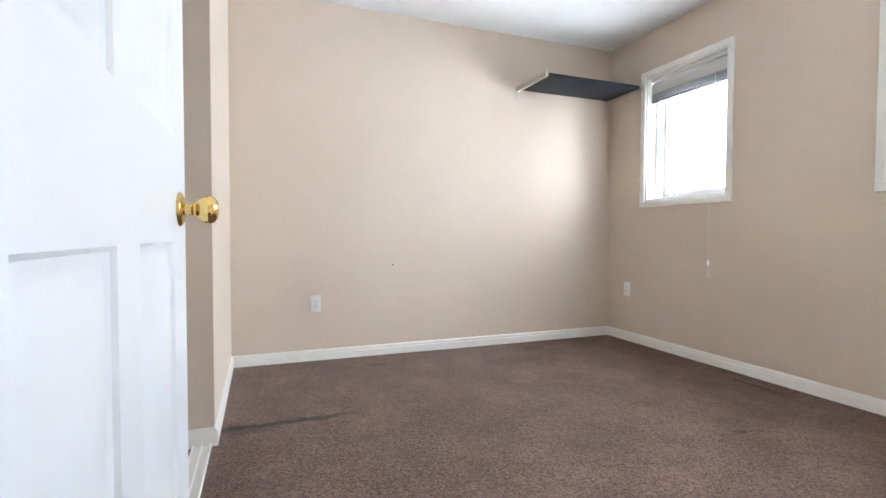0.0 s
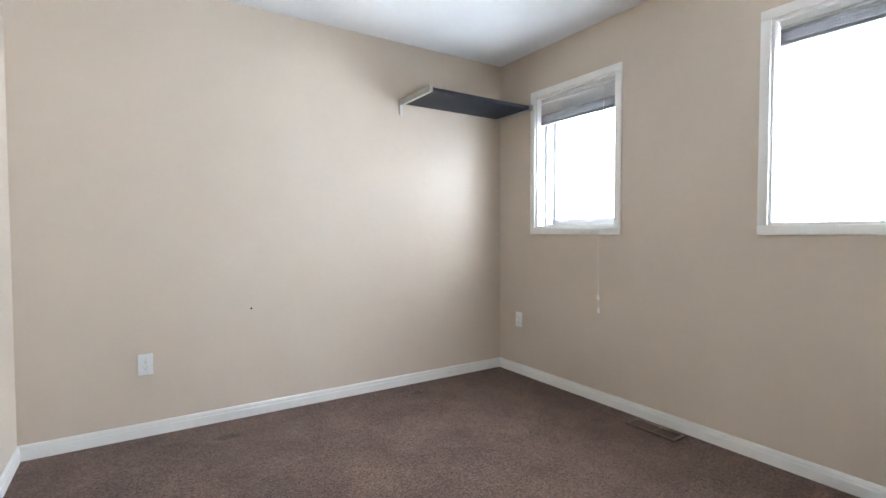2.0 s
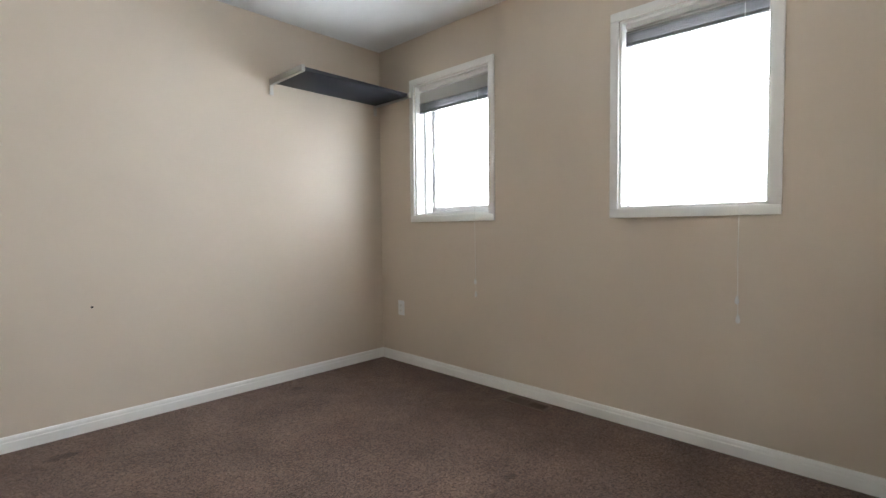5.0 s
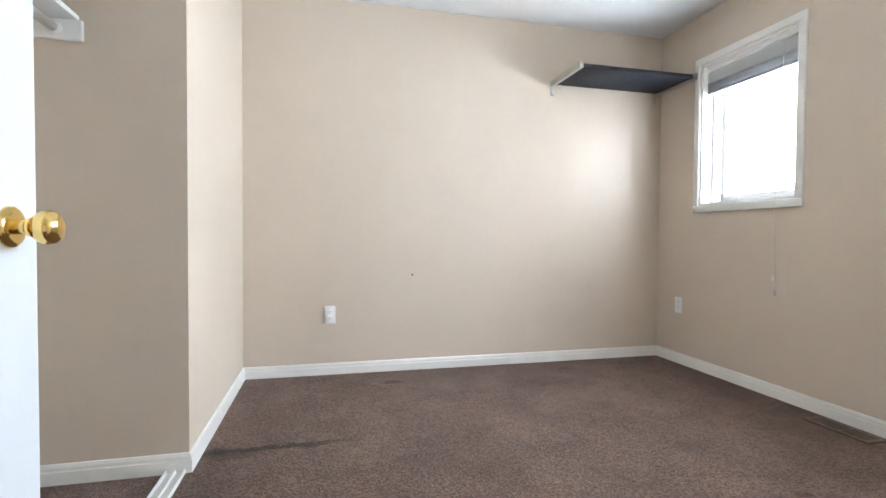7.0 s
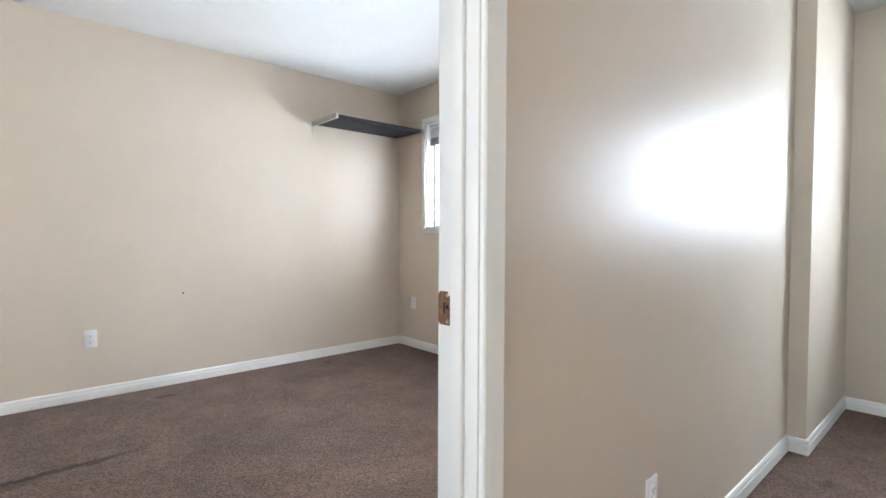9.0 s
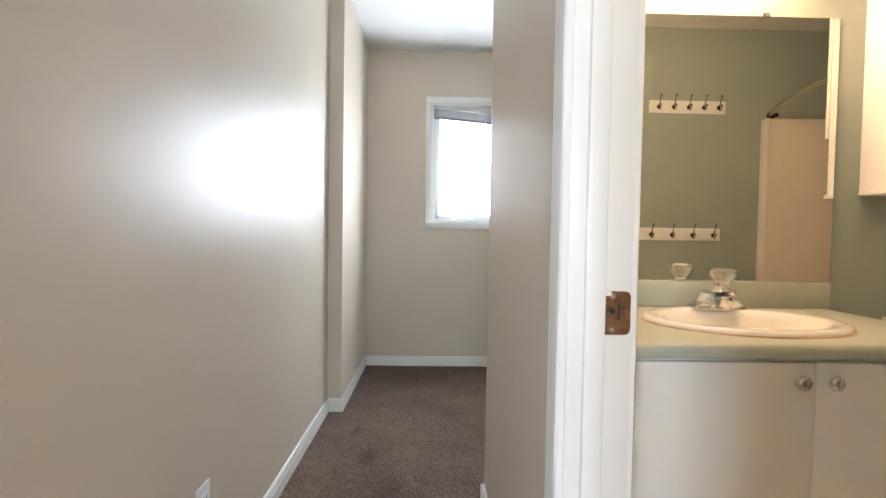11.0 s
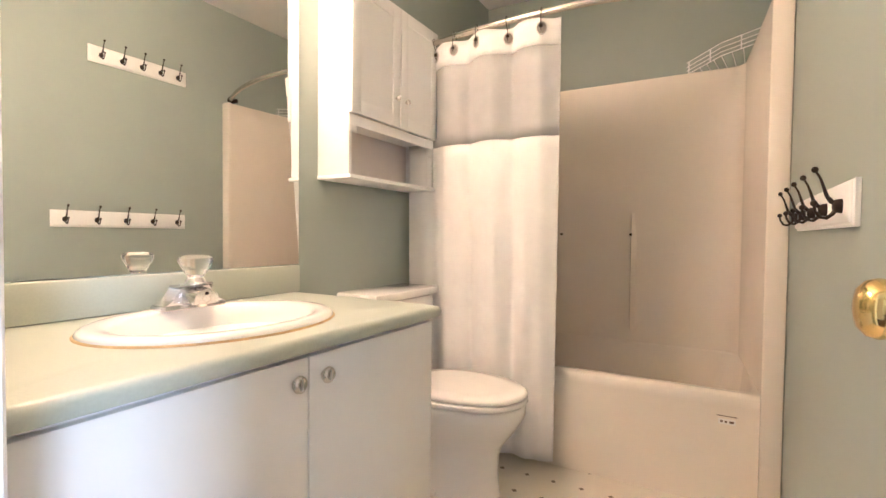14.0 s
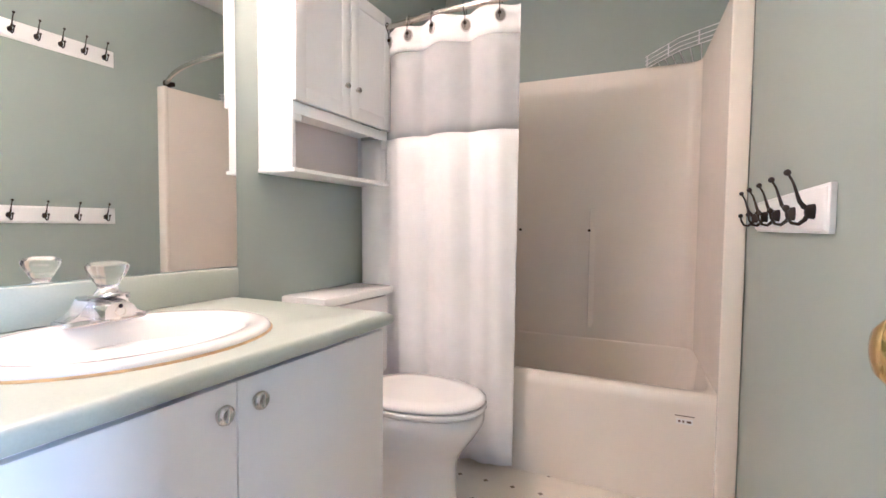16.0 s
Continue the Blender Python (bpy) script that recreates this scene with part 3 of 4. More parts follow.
vent = thing("floor_vent", -0.10, -1.48, 0.0, "brown metal floor register set in the carpet", "vent")
VENTM = material("brown_metal", (0.15, 0.095, 0.072), 0.45, metal=0.2, vary=0.15, scale=40)
boxes("frame", [(-0.165, -0.15, -1.615, -1.32, 0, 0.010), (-0.065, -0.05, -1.615, -1.32, 0, 0.010), (-0.15, -0.065, -1.615, -1.597, 0, 0.010), (-0.15, -0.065, -1.338, -1.32, 0, 0.010), (-0.15, -0.065, -1.485, -1.475, 0, 0.010)], VENTM, vent)
boxes("shadow_box", [(-0.15, -0.065, -1.597, -1.338, -0.002, 0.002)], DARK, vent)
for k in range(24):
    y = -1.592 + k * 0.0110
    boxes("slat", [(-0.149, -0.066, y, y + 0.0035, 0.002, 0.008)], VENTM, vent)

tr = thing("closet_track", -3.06, -2.0, 0.0, "white metal sliding-door floor track of the closet", "track")
boxes("base", [(-3.095, -3.02, -2.8, CY, 0.0, 0.004)], TRIM, tr)
for x in (-3.092, -3.060, -3.027):
    boxes("rail", [(x, x + 0.006, -2.8, CY, 0.004, 0.016)], TRIM, tr, bevel=0.001)

cs = thing("closet_shelf", -3.5, -2.0, 1.7, "white closet shelf with hanging rod", "closet shelf")
boxes("board", [(CX, -3.36, BY0 + 0.002, CY - 0.002, 1.672, 1.69)], TRIM, cs, bevel=0.001)
boxes("cleat", [(CX, -3.345, CY - 0.02, CY - 0.001, 1.60, 1.671)], TRIM, cs, bevel=0.002)
bm = bmesh.new()
tube(bm, [(-3.43, CY - 0.004, 1.635), (-3.43, BY0 + 0.004, 1.635)], 0.016, 16)
part("rod", bm, STEEL, cs, "round metal hanging rod")
bm = bmesh.new()
lathe(bm, [(0, 0.012), (0.018, 0.012), (0.026, 0.006), (0.026, 0)], 20, pose(-3.43, CY - 0.02, 1.635, 90, 0, 0))
part("rod_socket", bm, TRIM, cs)

# ---- landing ----
post = thing("stair_railing", 0.95, -4.5, 0, "oak stair railing with a square newel post", "railing")
bm = bmesh.new()
box(bm, 0.90, 0.98, -4.54, -4.46, 0, 0.90, 0.006)
box(bm, 0.89, 0.99, -4.55, -4.45, 0.90, 0.93, 0.008)
part("newel_post", bm, OAK, post)
boxes("handrail", [(0.92, 0.97, -5.68, -4.54, 0.82, 0.87)], OAK, post, bevel=0.012)
for k in range(10):
    boxes("baluster", [(0.932, 0.958, -4.65 - k * 0.1, -4.624 - k * 0.1, 0, 0.822)], OAK, post, bevel=0.003)

# ---- bathroom ----
CERAM = material("white_ceramic", (0.86, 0.84, 0.80), 0.12, vary=0.015, scale=3, coat=0.3)
ACRYLIC = material("white_acrylic_tub", (0.83, 0.76, 0.66), 0.22, vary=0.03, scale=2)
COUNTER = material("pale_green_laminate", (0.47, 0.505, 0.435), 0.36, vary=0.035, scale=190, bump=0.05, bump_scale=300)
MELA = material("white_melamine", (0.85, 0.845, 0.83), 0.3, vary=0.02, scale=2.5, bump=0.02, bump_scale=80)
CLOTHW = material("white_curtain_cloth", (0.86, 0.845, 0.82), 0.85, vary=0.03, scale=12, bump=0.35, bump_scale=900, spec=0.2)
CLOTHG = material("taupe_curtain_cloth", (0.44, 0.44, 0.43), 0.85, vary=0.05, scale=14, bump=0.35, bump_scale=900, spec=0.2)
LINO = material("cream_vinyl_floor", (0.78, 0.715, 0.60), 0.3, vary=0.05, scale=5, bump=0.1, bump_scale=60)
LINO_DOT = material("taupe_floor_inlay", (0.22, 0.17, 0.12), 0.35, vary=0.1, scale=50)
PINK = material("beige_cabinet_back", (0.72, 0.66, 0.62), 0.45, vary=0.02)
MIRROR = bpy.data.materials.new("mirror_silver")
MIRROR.use_nodes = True
MIRROR.node_tree.nodes["Principled BSDF"].inputs["Metallic"].default_value = 1.0
MIRROR.node_tree.nodes["Principled BSDF"].inputs["Roughness"].default_value = 0.01
MIRROR.node_tree.nodes["Principled BSDF"].inputs["Base Color"].default_value = (0.93, 0.95, 0.93, 1)

flo = bpy.data.objects["floor_bathroom"]
flo.data.materials.clear()
flo.data.materials.append(LINO)
tagged(flo, "cream vinyl floor with small taupe diamonds", kind="structure")

# vanity
VY0, VY1, VX, VZ = -5.209, -4.106, -1.556, 0.785
van = thing("vanity_cabinet", -1.236, -4.676, 0, "white melamine vanity with two doors and round knobs", "vanity")
bm = bmesh.new()
box(bm, VX + 0.019, TE - 0.002, VY0 + 0.012, VY1, 0.09, VZ - 0.036, 0.001)
box(bm, VX + 0.07, TE - 0.002, VY0 + 0.012, VY1, 0.004, 0.09)
part("body", bm, MELA, van)
SPLIT = -4.71
for nm, a, b, ky in (("door", VY0 + 0.010, SPLIT - 0.002, SPLIT - 0.04), ("door", SPLIT + 0.002, VY1 - 0.004, SPLIT + 0.04)):
    bm = bmesh.new()
    box(bm, VX, VX + 0.018, a, b, 0.10, 0.738, 0.002)
    dr = part(nm, bm, MELA, van, "flat white door")
    bm = bmesh.new()
    m = pose(VX, ky, 0.693, 0, -90, 0)
    lathe(bm, [(0, 0.020), (0.006, 0.022), (0.012, 0.024), (0.0165, 0.021), (0.018, 0.016), (0.015, 0.010), (0.008, 0.006), (0.0065, 0), ], 24, m)
    k = part("knob", bm, NICKEL, dr, "satin nickel knob with a ridged face")
    boxes("ridge", [(VX - 0.0255, VX - 0.021, ky - 0.002, ky + 0.002, 0.681, 0.705)], CHROME, k, bevel=0.0008)


def oval_counter():
    """The worktop with rounded front edge, cut out for the basin."""
    x0, x1, y0, y1 = VX - 0.02, TE - 0.001, VY0 - 0.012, VY1 + 0.003
    cx, cy, ax, ay = BAS
    angs = sorted([2 * math.pi * k / 72 for k in range(72)] + [math.atan2(y - cy, x - cx) % (2 * math.pi) for x in (x0, x1) for y in (y0, y1)])

    def rect(a, o):
        dx, dy = math.cos(a), math.sin(a)
        tx = ((x1 if dx > 0 else x0 + o) - cx) / dx if abs(dx) > 1e-9 else 1e9
        ty = ((y1 if dy > 0 else y0 + o) - cy) / dy if abs(dy) > 1e-9 else 1e9
        k = min(tx, ty)
        return cx + dx * k, cy + dy * k

    def ring(o, z):
        return [Vector((*rect(a, o), z)) for a in angs]

    def oval(s, z):
        return [Vector((cx + ax * s * math.cos(math.atan2(math.sin(a) / ay, math.cos(a) / ax)), cy + ay * s * math.sin(math.atan2(math.sin(a) / ay, math.cos(a) / ax)), z)) for a in angs]
    bm = bmesh.new()
    loft(bm, [oval(0.93, VZ - 0.036), ring(0.012, VZ - 0.036), ring(0.003, VZ - 0.032), ring(0, VZ - 0.020), ring(0.002, VZ - 0.010), ring(0.007, VZ - 0.003), ring(0.015, VZ), oval(0.93, VZ), oval(0.93, VZ - 0.036)], cap=False)
    return bm


BAS = (-1.283, -4.703, 0.225, 0.283)
ct = thing("countertop", -1.23, -4.660, VZ, "pale green laminate countertop with backsplash", "countertop")
part("top", oval_counter(), COUNTER, ct)
boxes("backsplash", [(TE - 0.024, TE - 0.001, VY0 - 0.010, VY1 + 0.002, VZ + 0.001, VZ + 0.095)], COUNTER, ct, bevel=0.006)

# drop-in basin
snk = thing("sink", BAS[0], BAS[1], VZ, "white oval drop-in ceramic sink", "sink")
bm = bmesh.new()
prof = ((1.0, 0.0), (1.0, 0.006), (0.985, 0.012), (0.95, 0.016), (0.90, 0.0165), (0.84, 0.014), (0.80, 0.006), (0.77, -0.012), (0.72, -0.045), (0.62, -0.085), (0.45, -0.115), (0.25, -0.128), (0.10, -0.130))
rings = []
for s, z in prof:
    shift = -0.03 * max(0.0, (0.9 - s)) / 0.8 * 1.6
    sx = s if s > 0.86 else s * 0.93
    rings.append([Vector((BAS[0] + shift + BAS[2] * sx * math.cos(2 * math.pi * k / 64), BAS[1] + BAS[3] * s * math.sin(2 * math.pi * k / 64), VZ + z)) for k in range(64)])
vs = [[bm.verts.new(p) for p in r] for r in rings]
for a, b in zip(vs, vs[1:]):
    for k in range(64):
        bm.faces.new((a[k], a[(k + 1) % 64], b[(k + 1) % 64], b[k]))
bm.faces.new(vs[-1])
ob = part("bowl", bm, CERAM, snk)
smooth(ob, 60)
CAULK = material("aged_caulk", (0.50, 0.34, 0.15), 0.5, vary=0.3, scale=25)
bm = bmesh.new()
loft(bm, [[Vector((BAS[0] + (BAS[2] + d) * math.cos(2 * math.pi * k / 64), BAS[1] + (BAS[3] + d) * math.sin(2 * math.pi * k / 64), VZ + z)) for k in range(64)] for d, z in ((0.0045, 0.0005), (0.003, 0.003), (-0.001, 0.0048))], cap=False)
part("caulk_bead", bm, CAULK, snk, "yellowed caulk bead under the rim")
bm = bmesh.new()
lathe(bm, [(0.022, 0.004), (0.020, 0.006), (0.012, 0.003), (0, 0.002)], 20, Matrix.Translation((BAS[0] - 0.045, BAS[1], VZ - 0.132)))
part("drain", bm, CHROME, snk)

# faucet
fx, fy, fz = -1.101, -4.74, VZ + 0.014
fc = thing("faucet", fx, fy, fz, "chrome single-handle faucet with a clear acrylic knob", "faucet")
bm = bmesh.new()
loft(bm, [[Vector((fx + u * 0.027 * s, fy + v * 0.078 * s, fz + z)) for u, v in ((-1, -0.85), (-0.8, -1), (0.8, -1), (1, -0.85), (1, 0.85), (0.8, 1), (-0.8, 1), (-1, 0.85))] for s, z in ((1, 0), (1, 0.008), (0.97, 0.010))])
part("base_plate", bm, CHROME, fc)
bm = bmesh.new()
loft(bm, [[Vector((fx + u * d, fy + v * w, fz + z)) for u, v in ((-1, -1), (1, -1), (1, 1), (-1, 1))] for d, w, z in ((0.024, 0.074, 0.010), (0.024, 0.060, 0.017), (0.024, 0.046, 0.030), (0.025, 0.036, 0.044), (0.026, 0.032, 0.052))])
bmesh.ops.bevel(bm, geom=list(bm.edges), offset=0.0012, segments=2, affect="EDGES")
body = part("body", bm, CHROME, fc, "chrome body with concave sloping sides")
bm = bmesh.new()
arch = [(-1.0, 0.0)] + [(-math.cos(math.pi * k / 14), 0.45 + 0.55 * math.sin(math.pi * k / 14)) for k in range(15)] + [(1.0, 0.0)]
loft(bm, [[Vector((fx + x, fy + w * p, fz + z0 + (z1 - z0) * q)) for p, q in arch] for x, w, z0, z1 in ((-0.014, 0.034, 0.011, 0.052), (-0.040, 0.032, 0.012, 0.050), (-0.062, 0.030, 0.012, 0.046), (-0.066, 0.0285, 0.013, 0.0445))])
ob = part("spout", bm, CHROME, fc, "short spout with an arched flat face")
smooth(ob, 35)
bm = bmesh.new()
lathe(bm, [(0.0, 0.0015), (0.004, 0.0015), (0.0045, 0)], 14, pose(fx - 0.0655, fy, fz + 0.036, 0, -90, 0))
part("screw_hole", bm, DARK, ob)
bm = bmesh.new()
lathe(bm, [(0.0085, 0), (0.0085, 0.0012), (0.0105, 0.0012), (0.0105, 0)], 20, pose(fx - 0.0655, fy, fz + 0.025, 0, -90, 0))
part("ring", bm, NICKEL, ob)
bm = bmesh.new()
lathe(bm, [(0.0, -0.006), (0.010, -0.006), (0.011, 0.0), (0.011, 0.004)], 18, Matrix.Translation((fx - 0.048, fy, fz + 0.012)))
part("aerator", bm, NICKEL, ob)
bm = bmesh.new()
loft(bm, [[Vector((fx + u + lean, fy + v * 0.040, fz + z - 0.12 * (u + 0.03))) for u, v in ((-0.052, -0.55), (-0.058, 0), (-0.052, 0.55), (-0.030, 1), (0.024, 0.85), (0.024, -0.85), (-0.030, -1))] for lean, z in ((0.003, 0.0505), (0, 0.0525), (0, 0.0560), (0.002, 0.0575))])
part("cap", bm, CHROME, fc, "lipped chrome cap under the knob")
bm = bmesh.new()
lathe(bm, [(0.026, 0.050), (0.024, 0.058), (0.019, 0.064), (0.015, 0.070), (0.012, 0.076)], 20, Matrix.Translation((fx - 0.010, fy - 0.008, fz)))
part("collar", bm, CHROME, fc)
bm = bmesh.new()
segs = 32
prof = ((0.0, 0.070), (0.018, 0.070), (0.019, 0.076), (0.024, 0.081), (0.0245, 0.087), (0.029, 0.091), (0.0335, 0.099), (0.036, 0.107), (0.0355, 0.113), (0.030, 0.118), (0.016, 0.121), (0.0, 0.1215))
rr = []
for r, z in prof:
    rr.append([bm.verts.new((fx + (r * (1 + (0.05 if k % 4 < 2 else -0.03) * (r > 0.018))) * math.cos(2 * math.pi * k / segs), fy + (r * (1 + (0.05 if k % 4 < 2 else -0.03) * (r > 0.018))) * math.sin(2 * math.pi * k / segs), fz + z)) for k in range(segs)] if r > 0 else [bm.verts.new((fx, fy, fz + z))])
for a, b in zip(rr, rr[1:]):
    for k in range(segs):
        q = list(dict.fromkeys([a[k % len(a)], a[(k + 1) % len(a)], b[(k + 1) % len(b)], b[k % len(b)]]))
        bm.faces.new(q)
bmesh.ops.translate(bm, vec=(-0.010, -0.008, 0), verts=bm.verts)
part("handle", bm, ACRYL, fc, "clear fluted acrylic knob handle")
bm = bmesh.new()
tube(bm, [(fx + 0.012, fy - 0.058, fz + 0.010), (fx + 0.012, fy - 0.058, fz + 0.040)], 0.003, 8)
lathe(bm, [(0, 0.05), (0.006, 0.048), (0.007, 0.042), (0.004, 0.038)], 12, Matrix.Translation((fx + 0.012, fy - 0.058, fz)))
part("lift_rod", bm, CHROME, fc)
fc.scale = (1.08, 1.12, 1.12)

# mirror
mi = thing("wall_mirror", TE, -4.668, 0.885, "large frameless wall mirror above the vanity", "mirror")
boxes("glass", [(TE - 0.006, TE - 0.001, -5.227, -4.112, VZ + 0.098, 1.824)], MIRROR, mi)
for y in (-4.96, -4.42):
    boxes("clip", [(TE - 0.009, TE - 0.001, y - 0.01, y + 0.01, 1.825, 1.836)], ACRYL, mi)

# light bar over the mirror
BULB = glow("warm_bulb", (1.0, 0.61, 0.34), 138.0)
lb = thing("vanity_light", TE, -4.69, 2.02, "brass bar light with round warm bulbs above the mirror", "wall lamp")
boxes("back_plate", [(TE - 0.035, TE - 0.001, -5.01, -4.37, 1.965, 2.075)], CHROME, lb, bevel=0.006)
for k in range(4):
    y = -4.93 + k * 0.16
    bm = bmesh.new()
    lathe(bm, [(0.026, 0), (0.026, 0.05), (0.019, 0.068)], 20, pose(TE - 0.035, y, 2.02, 0, -90, 0))
    soc = part("socket", bm, CHROME, lb)
    bm = bmesh.new()
    bmesh.ops.create_uvsphere(bm, u_segments=20, v_segments=12, radius=0.04, matrix=Matrix.Translation((TE - 0.142, y, 2.02)))
    part("bulb", bm, BULB, lb, "glowing warm round bulb")

# cabinet over the toilet
CA0, CA1, CZ0, CZ1, CF = -5.913, -5.325, 1.209, 1.916, -1.122
cab = thing("wall_cabinet", TE, -5.616, CZ0, "white wall cabinet with two doors over an open shelf", "cabinet")
t = 0.016
boxes("side_panel", [(CF, TE - 0.001, CA1 - t, CA1, CZ0, CZ1)], MELA, cab, bevel=0.001)
boxes("side_panel", [(CF, TE - 0.001, CA0, CA0 + t, CZ0, CZ1)], MELA, cab, bevel=0.001)
boxes("bottom_panel", [(CF - 0.012, TE - 0.001, CA0 - 0.004, CA1 + 0.004, CZ0 - 0.014, CZ0)], MELA, cab, bevel=0.003)
boxes("top_panel", [(CF, TE - 0.001, CA0 + t, CA1 - t, CZ1 - t, CZ1)], MELA, cab)
boxes("shelf", [(CF + 0.004, TE - 0.001, CA0 + t, CA1 - t, 1.409, 1.423)], MELA, cab)
boxes("back_panel", [(TE - 0.008, TE - 0.001, CA0 + t, CA1 - t, CZ0, CZ1 - t)], PINK, cab)
bm = bmesh.new()
box(bm, CF - 0.002, CF + 0.012, CA0 + 0.004, CA1 - 0.002, 1.389, 1.426, 0.001)
box(bm, CF - 0.002, CF + 0.012, CA1 - 0.045, CA1 - 0.002, 1.364, 1.3899, 0.004)
box(bm, CF - 0.002, CF + 0.012, CA0 + 0.004, CA0 + 0.045, 1.351, 1.3899, 0.004)
part("valance", bm, MELA, cab, "scrolled white valance")
mid = (CA0 + CA1) / 2 - 0.005
for a, b, ky in ((CA0 - 0.002, mid - 0.002, mid - 0.035), (mid + 0.002, CA1 + 0.002, mid + 0.035)):
    bm = bmesh.new()
    x0, x1, z0, z1 = CF - 0.018, CF - 0.002, 1.43, CZ1 - 0.002
    st = 0.05
    box(bm, x0 + 0.004, x1, a + st * 0.9, b - st * 0.9, z0 + st * 0.9, z1 - st * 0.9)
    for q in ((a, a + st, z0, z1), (b - st, b, z0, z1), (a + st, b - st, z0, z0 + st), (a + st, b - st, z1 - st, z1)):
        box(bm, x0, x1, *q, bevel=0.002)
    dr = part("door", bm, MELA, cab, "white framed cabinet door")
    bm = bmesh.new()
    lathe(bm, [(0, 0.020), (0.009, 0.019), (0.012, 0.014), (0.010, 0.009), (0.005, 0.006), (0.005, 0)], 18, pose(x0, ky, 1.542, 0, -90, 0))
    part("knob", bm, NICKEL, dr, "small nickel knob")

# toilet
TYC = -5.652
to = thing("toilet", -1.32, TYC, 0.004, "white two-piece ceramic toilet with closed lid", "toilet")
boxes("tank", [(-1.165, TE - 0.012, TYC - 0.215, TYC + 0.215, 0.39, 0.725)], CERAM, to, bevel=0.02)
boxes("tank_lid", [(-1.178, TE - 0.006, TYC - 0.232, TYC + 0.232, 0.726, 0.762)], CERAM, to, bevel=0.010)
bm = bmesh.new()
tube(bm, [(-1.17, TYC + 0.15, 0.67), (-1.185, TYC + 0.15, 0.67), (-1.19, TYC + 0.09, 0.665)], 0.008, 10)
part("flush_lever", bm, CHROME, to)


def egg(cx, back, front, half, z, n=40):
    """An oval outline, longer towards the front (-x)."""
    out = []
    for k in range(n):
        a = 2 * math.pi * k / n
        c, s = math.cos(a), math.sin(a)
        x = c * (back if c > 0 else front)
        out.append(Vector((cx + x, TYC + half * (abs(s) ** 0.9) * (1 if s > 0 else -1), z)))
    return out


bm = bmesh.new()
loft(bm, [egg(-1.35, 0.17, 0.235, 0.124, 0.004), egg(-1.35, 0.17, 0.230, 0.120, 0.03), egg(-1.35, 0.17, 0.224, 0.116, 0.10), egg(-1.355, 0.17, 0.222, 0.117, 0.17), egg(-1.365, 0.18, 0.228, 0.128, 0.215), egg(-1.38, 0.19, 0.250, 0.152, 0.265), egg(-1.39, 0.195, 0.272, 0.172, 0.315),
          egg(-1.395, 0.20, 0.282, 0.181, 0.35), egg(-1.395, 0.20, 0.284, 0.183, 0.385), egg(-1.395, 0.20, 0.278, 0.178, 0.395)])
ob = part("bowl", bm, CERAM, to)
smooth(ob, 70)
bm = bmesh.new()
box(bm, -1.32, -1.02, TYC - 0.10, TYC + 0.10, 0.18, 0.392, 0.03)
part("tank_shelf", bm, CERAM, to)
bm = bmesh.new()
loft(bm, [egg(-1.395, 0.19, 0.285, 0.186, 0.396), egg(-1.395, 0.195, 0.291, 0.191, 0.402), egg(-1.395, 0.195, 0.291, 0.191, 0.412), egg(-1.395, 0.19, 0.287, 0.187, 0.416)])
part("seat", bm, CERAM, to)
bm = bmesh.new()
loft(bm, [egg(-1.395, 0.195, 0.284, 0.184, 0.4195), egg(-1.395, 0.20, 0.289, 0.189, 0.425), egg(-1.395, 0.20, 0.288, 0.188, 0.434), egg(-1.395, 0.19, 0.277, 0.178, 0.441), egg(-1.395, 0.15, 0.22, 0.13, 0.445)])
ob = part("lid", bm, CERAM, to)
smooth(ob, 60)
for s in (-1, 1):
    bm = bmesh.new()
    box(bm, -1.225, -1.185, TYC + s * 0.075 - 0.02, TYC + s * 0.075 + 0.02, 0.39, 0.437, 0.006)
    part("hinge", bm, CERAM, to)
    bm = bmesh.new()
    lathe(bm, [(0.016, 0), (0.015, 0.012), (0.008, 0.018), (0, 0.019)], 14, Matrix.Translation((-1.32, TYC + s * 0.125, 0.004)))
    part("bolt_cap", bm, CERAM, to)
boxes("foot", [(-1.38, -1.24, TYC - 0.14, TYC + 0.14, 0.004, 0.028)], CERAM, to, bevel=0.01)

# a low bowl, its rim 0.37 m above the floor
for ob in to.children:
    kind_of = ob.name.split(".")[0]
    if kind_of in ("seat", "lid", "hinge"):
        ob.location.z -= 0.028
    elif kind_of == "bowl":
        ob.scale.z = 0.93

# tub with surround
AY = -6.012
tub = thing("bathtub", (TE + TW) / 2, -6.41, 0.004, "white one-piece acrylic bathtub with moulded surround", "bathtub")
x0, x1, y0, y1 = TW + 0.012, TE - 0.012, TS + 0.01, AY


def rrect(ix0, ix1, iy0, iy1, r, z, n=6):
    out = []
    for cx, cy, a0 in ((ix1 - r, iy1 - r, 0), (ix0 + r, iy1 - r, 90), (ix0 + r, iy0 + r, 180), (ix1 - r, iy0 + r, 270)):
        for k in range(n + 1):
            a = radians(a0 + 90 * k / n)
            out.append(Vector((cx + r * math.cos(a), cy + r * math.sin(a), z)))
    return out


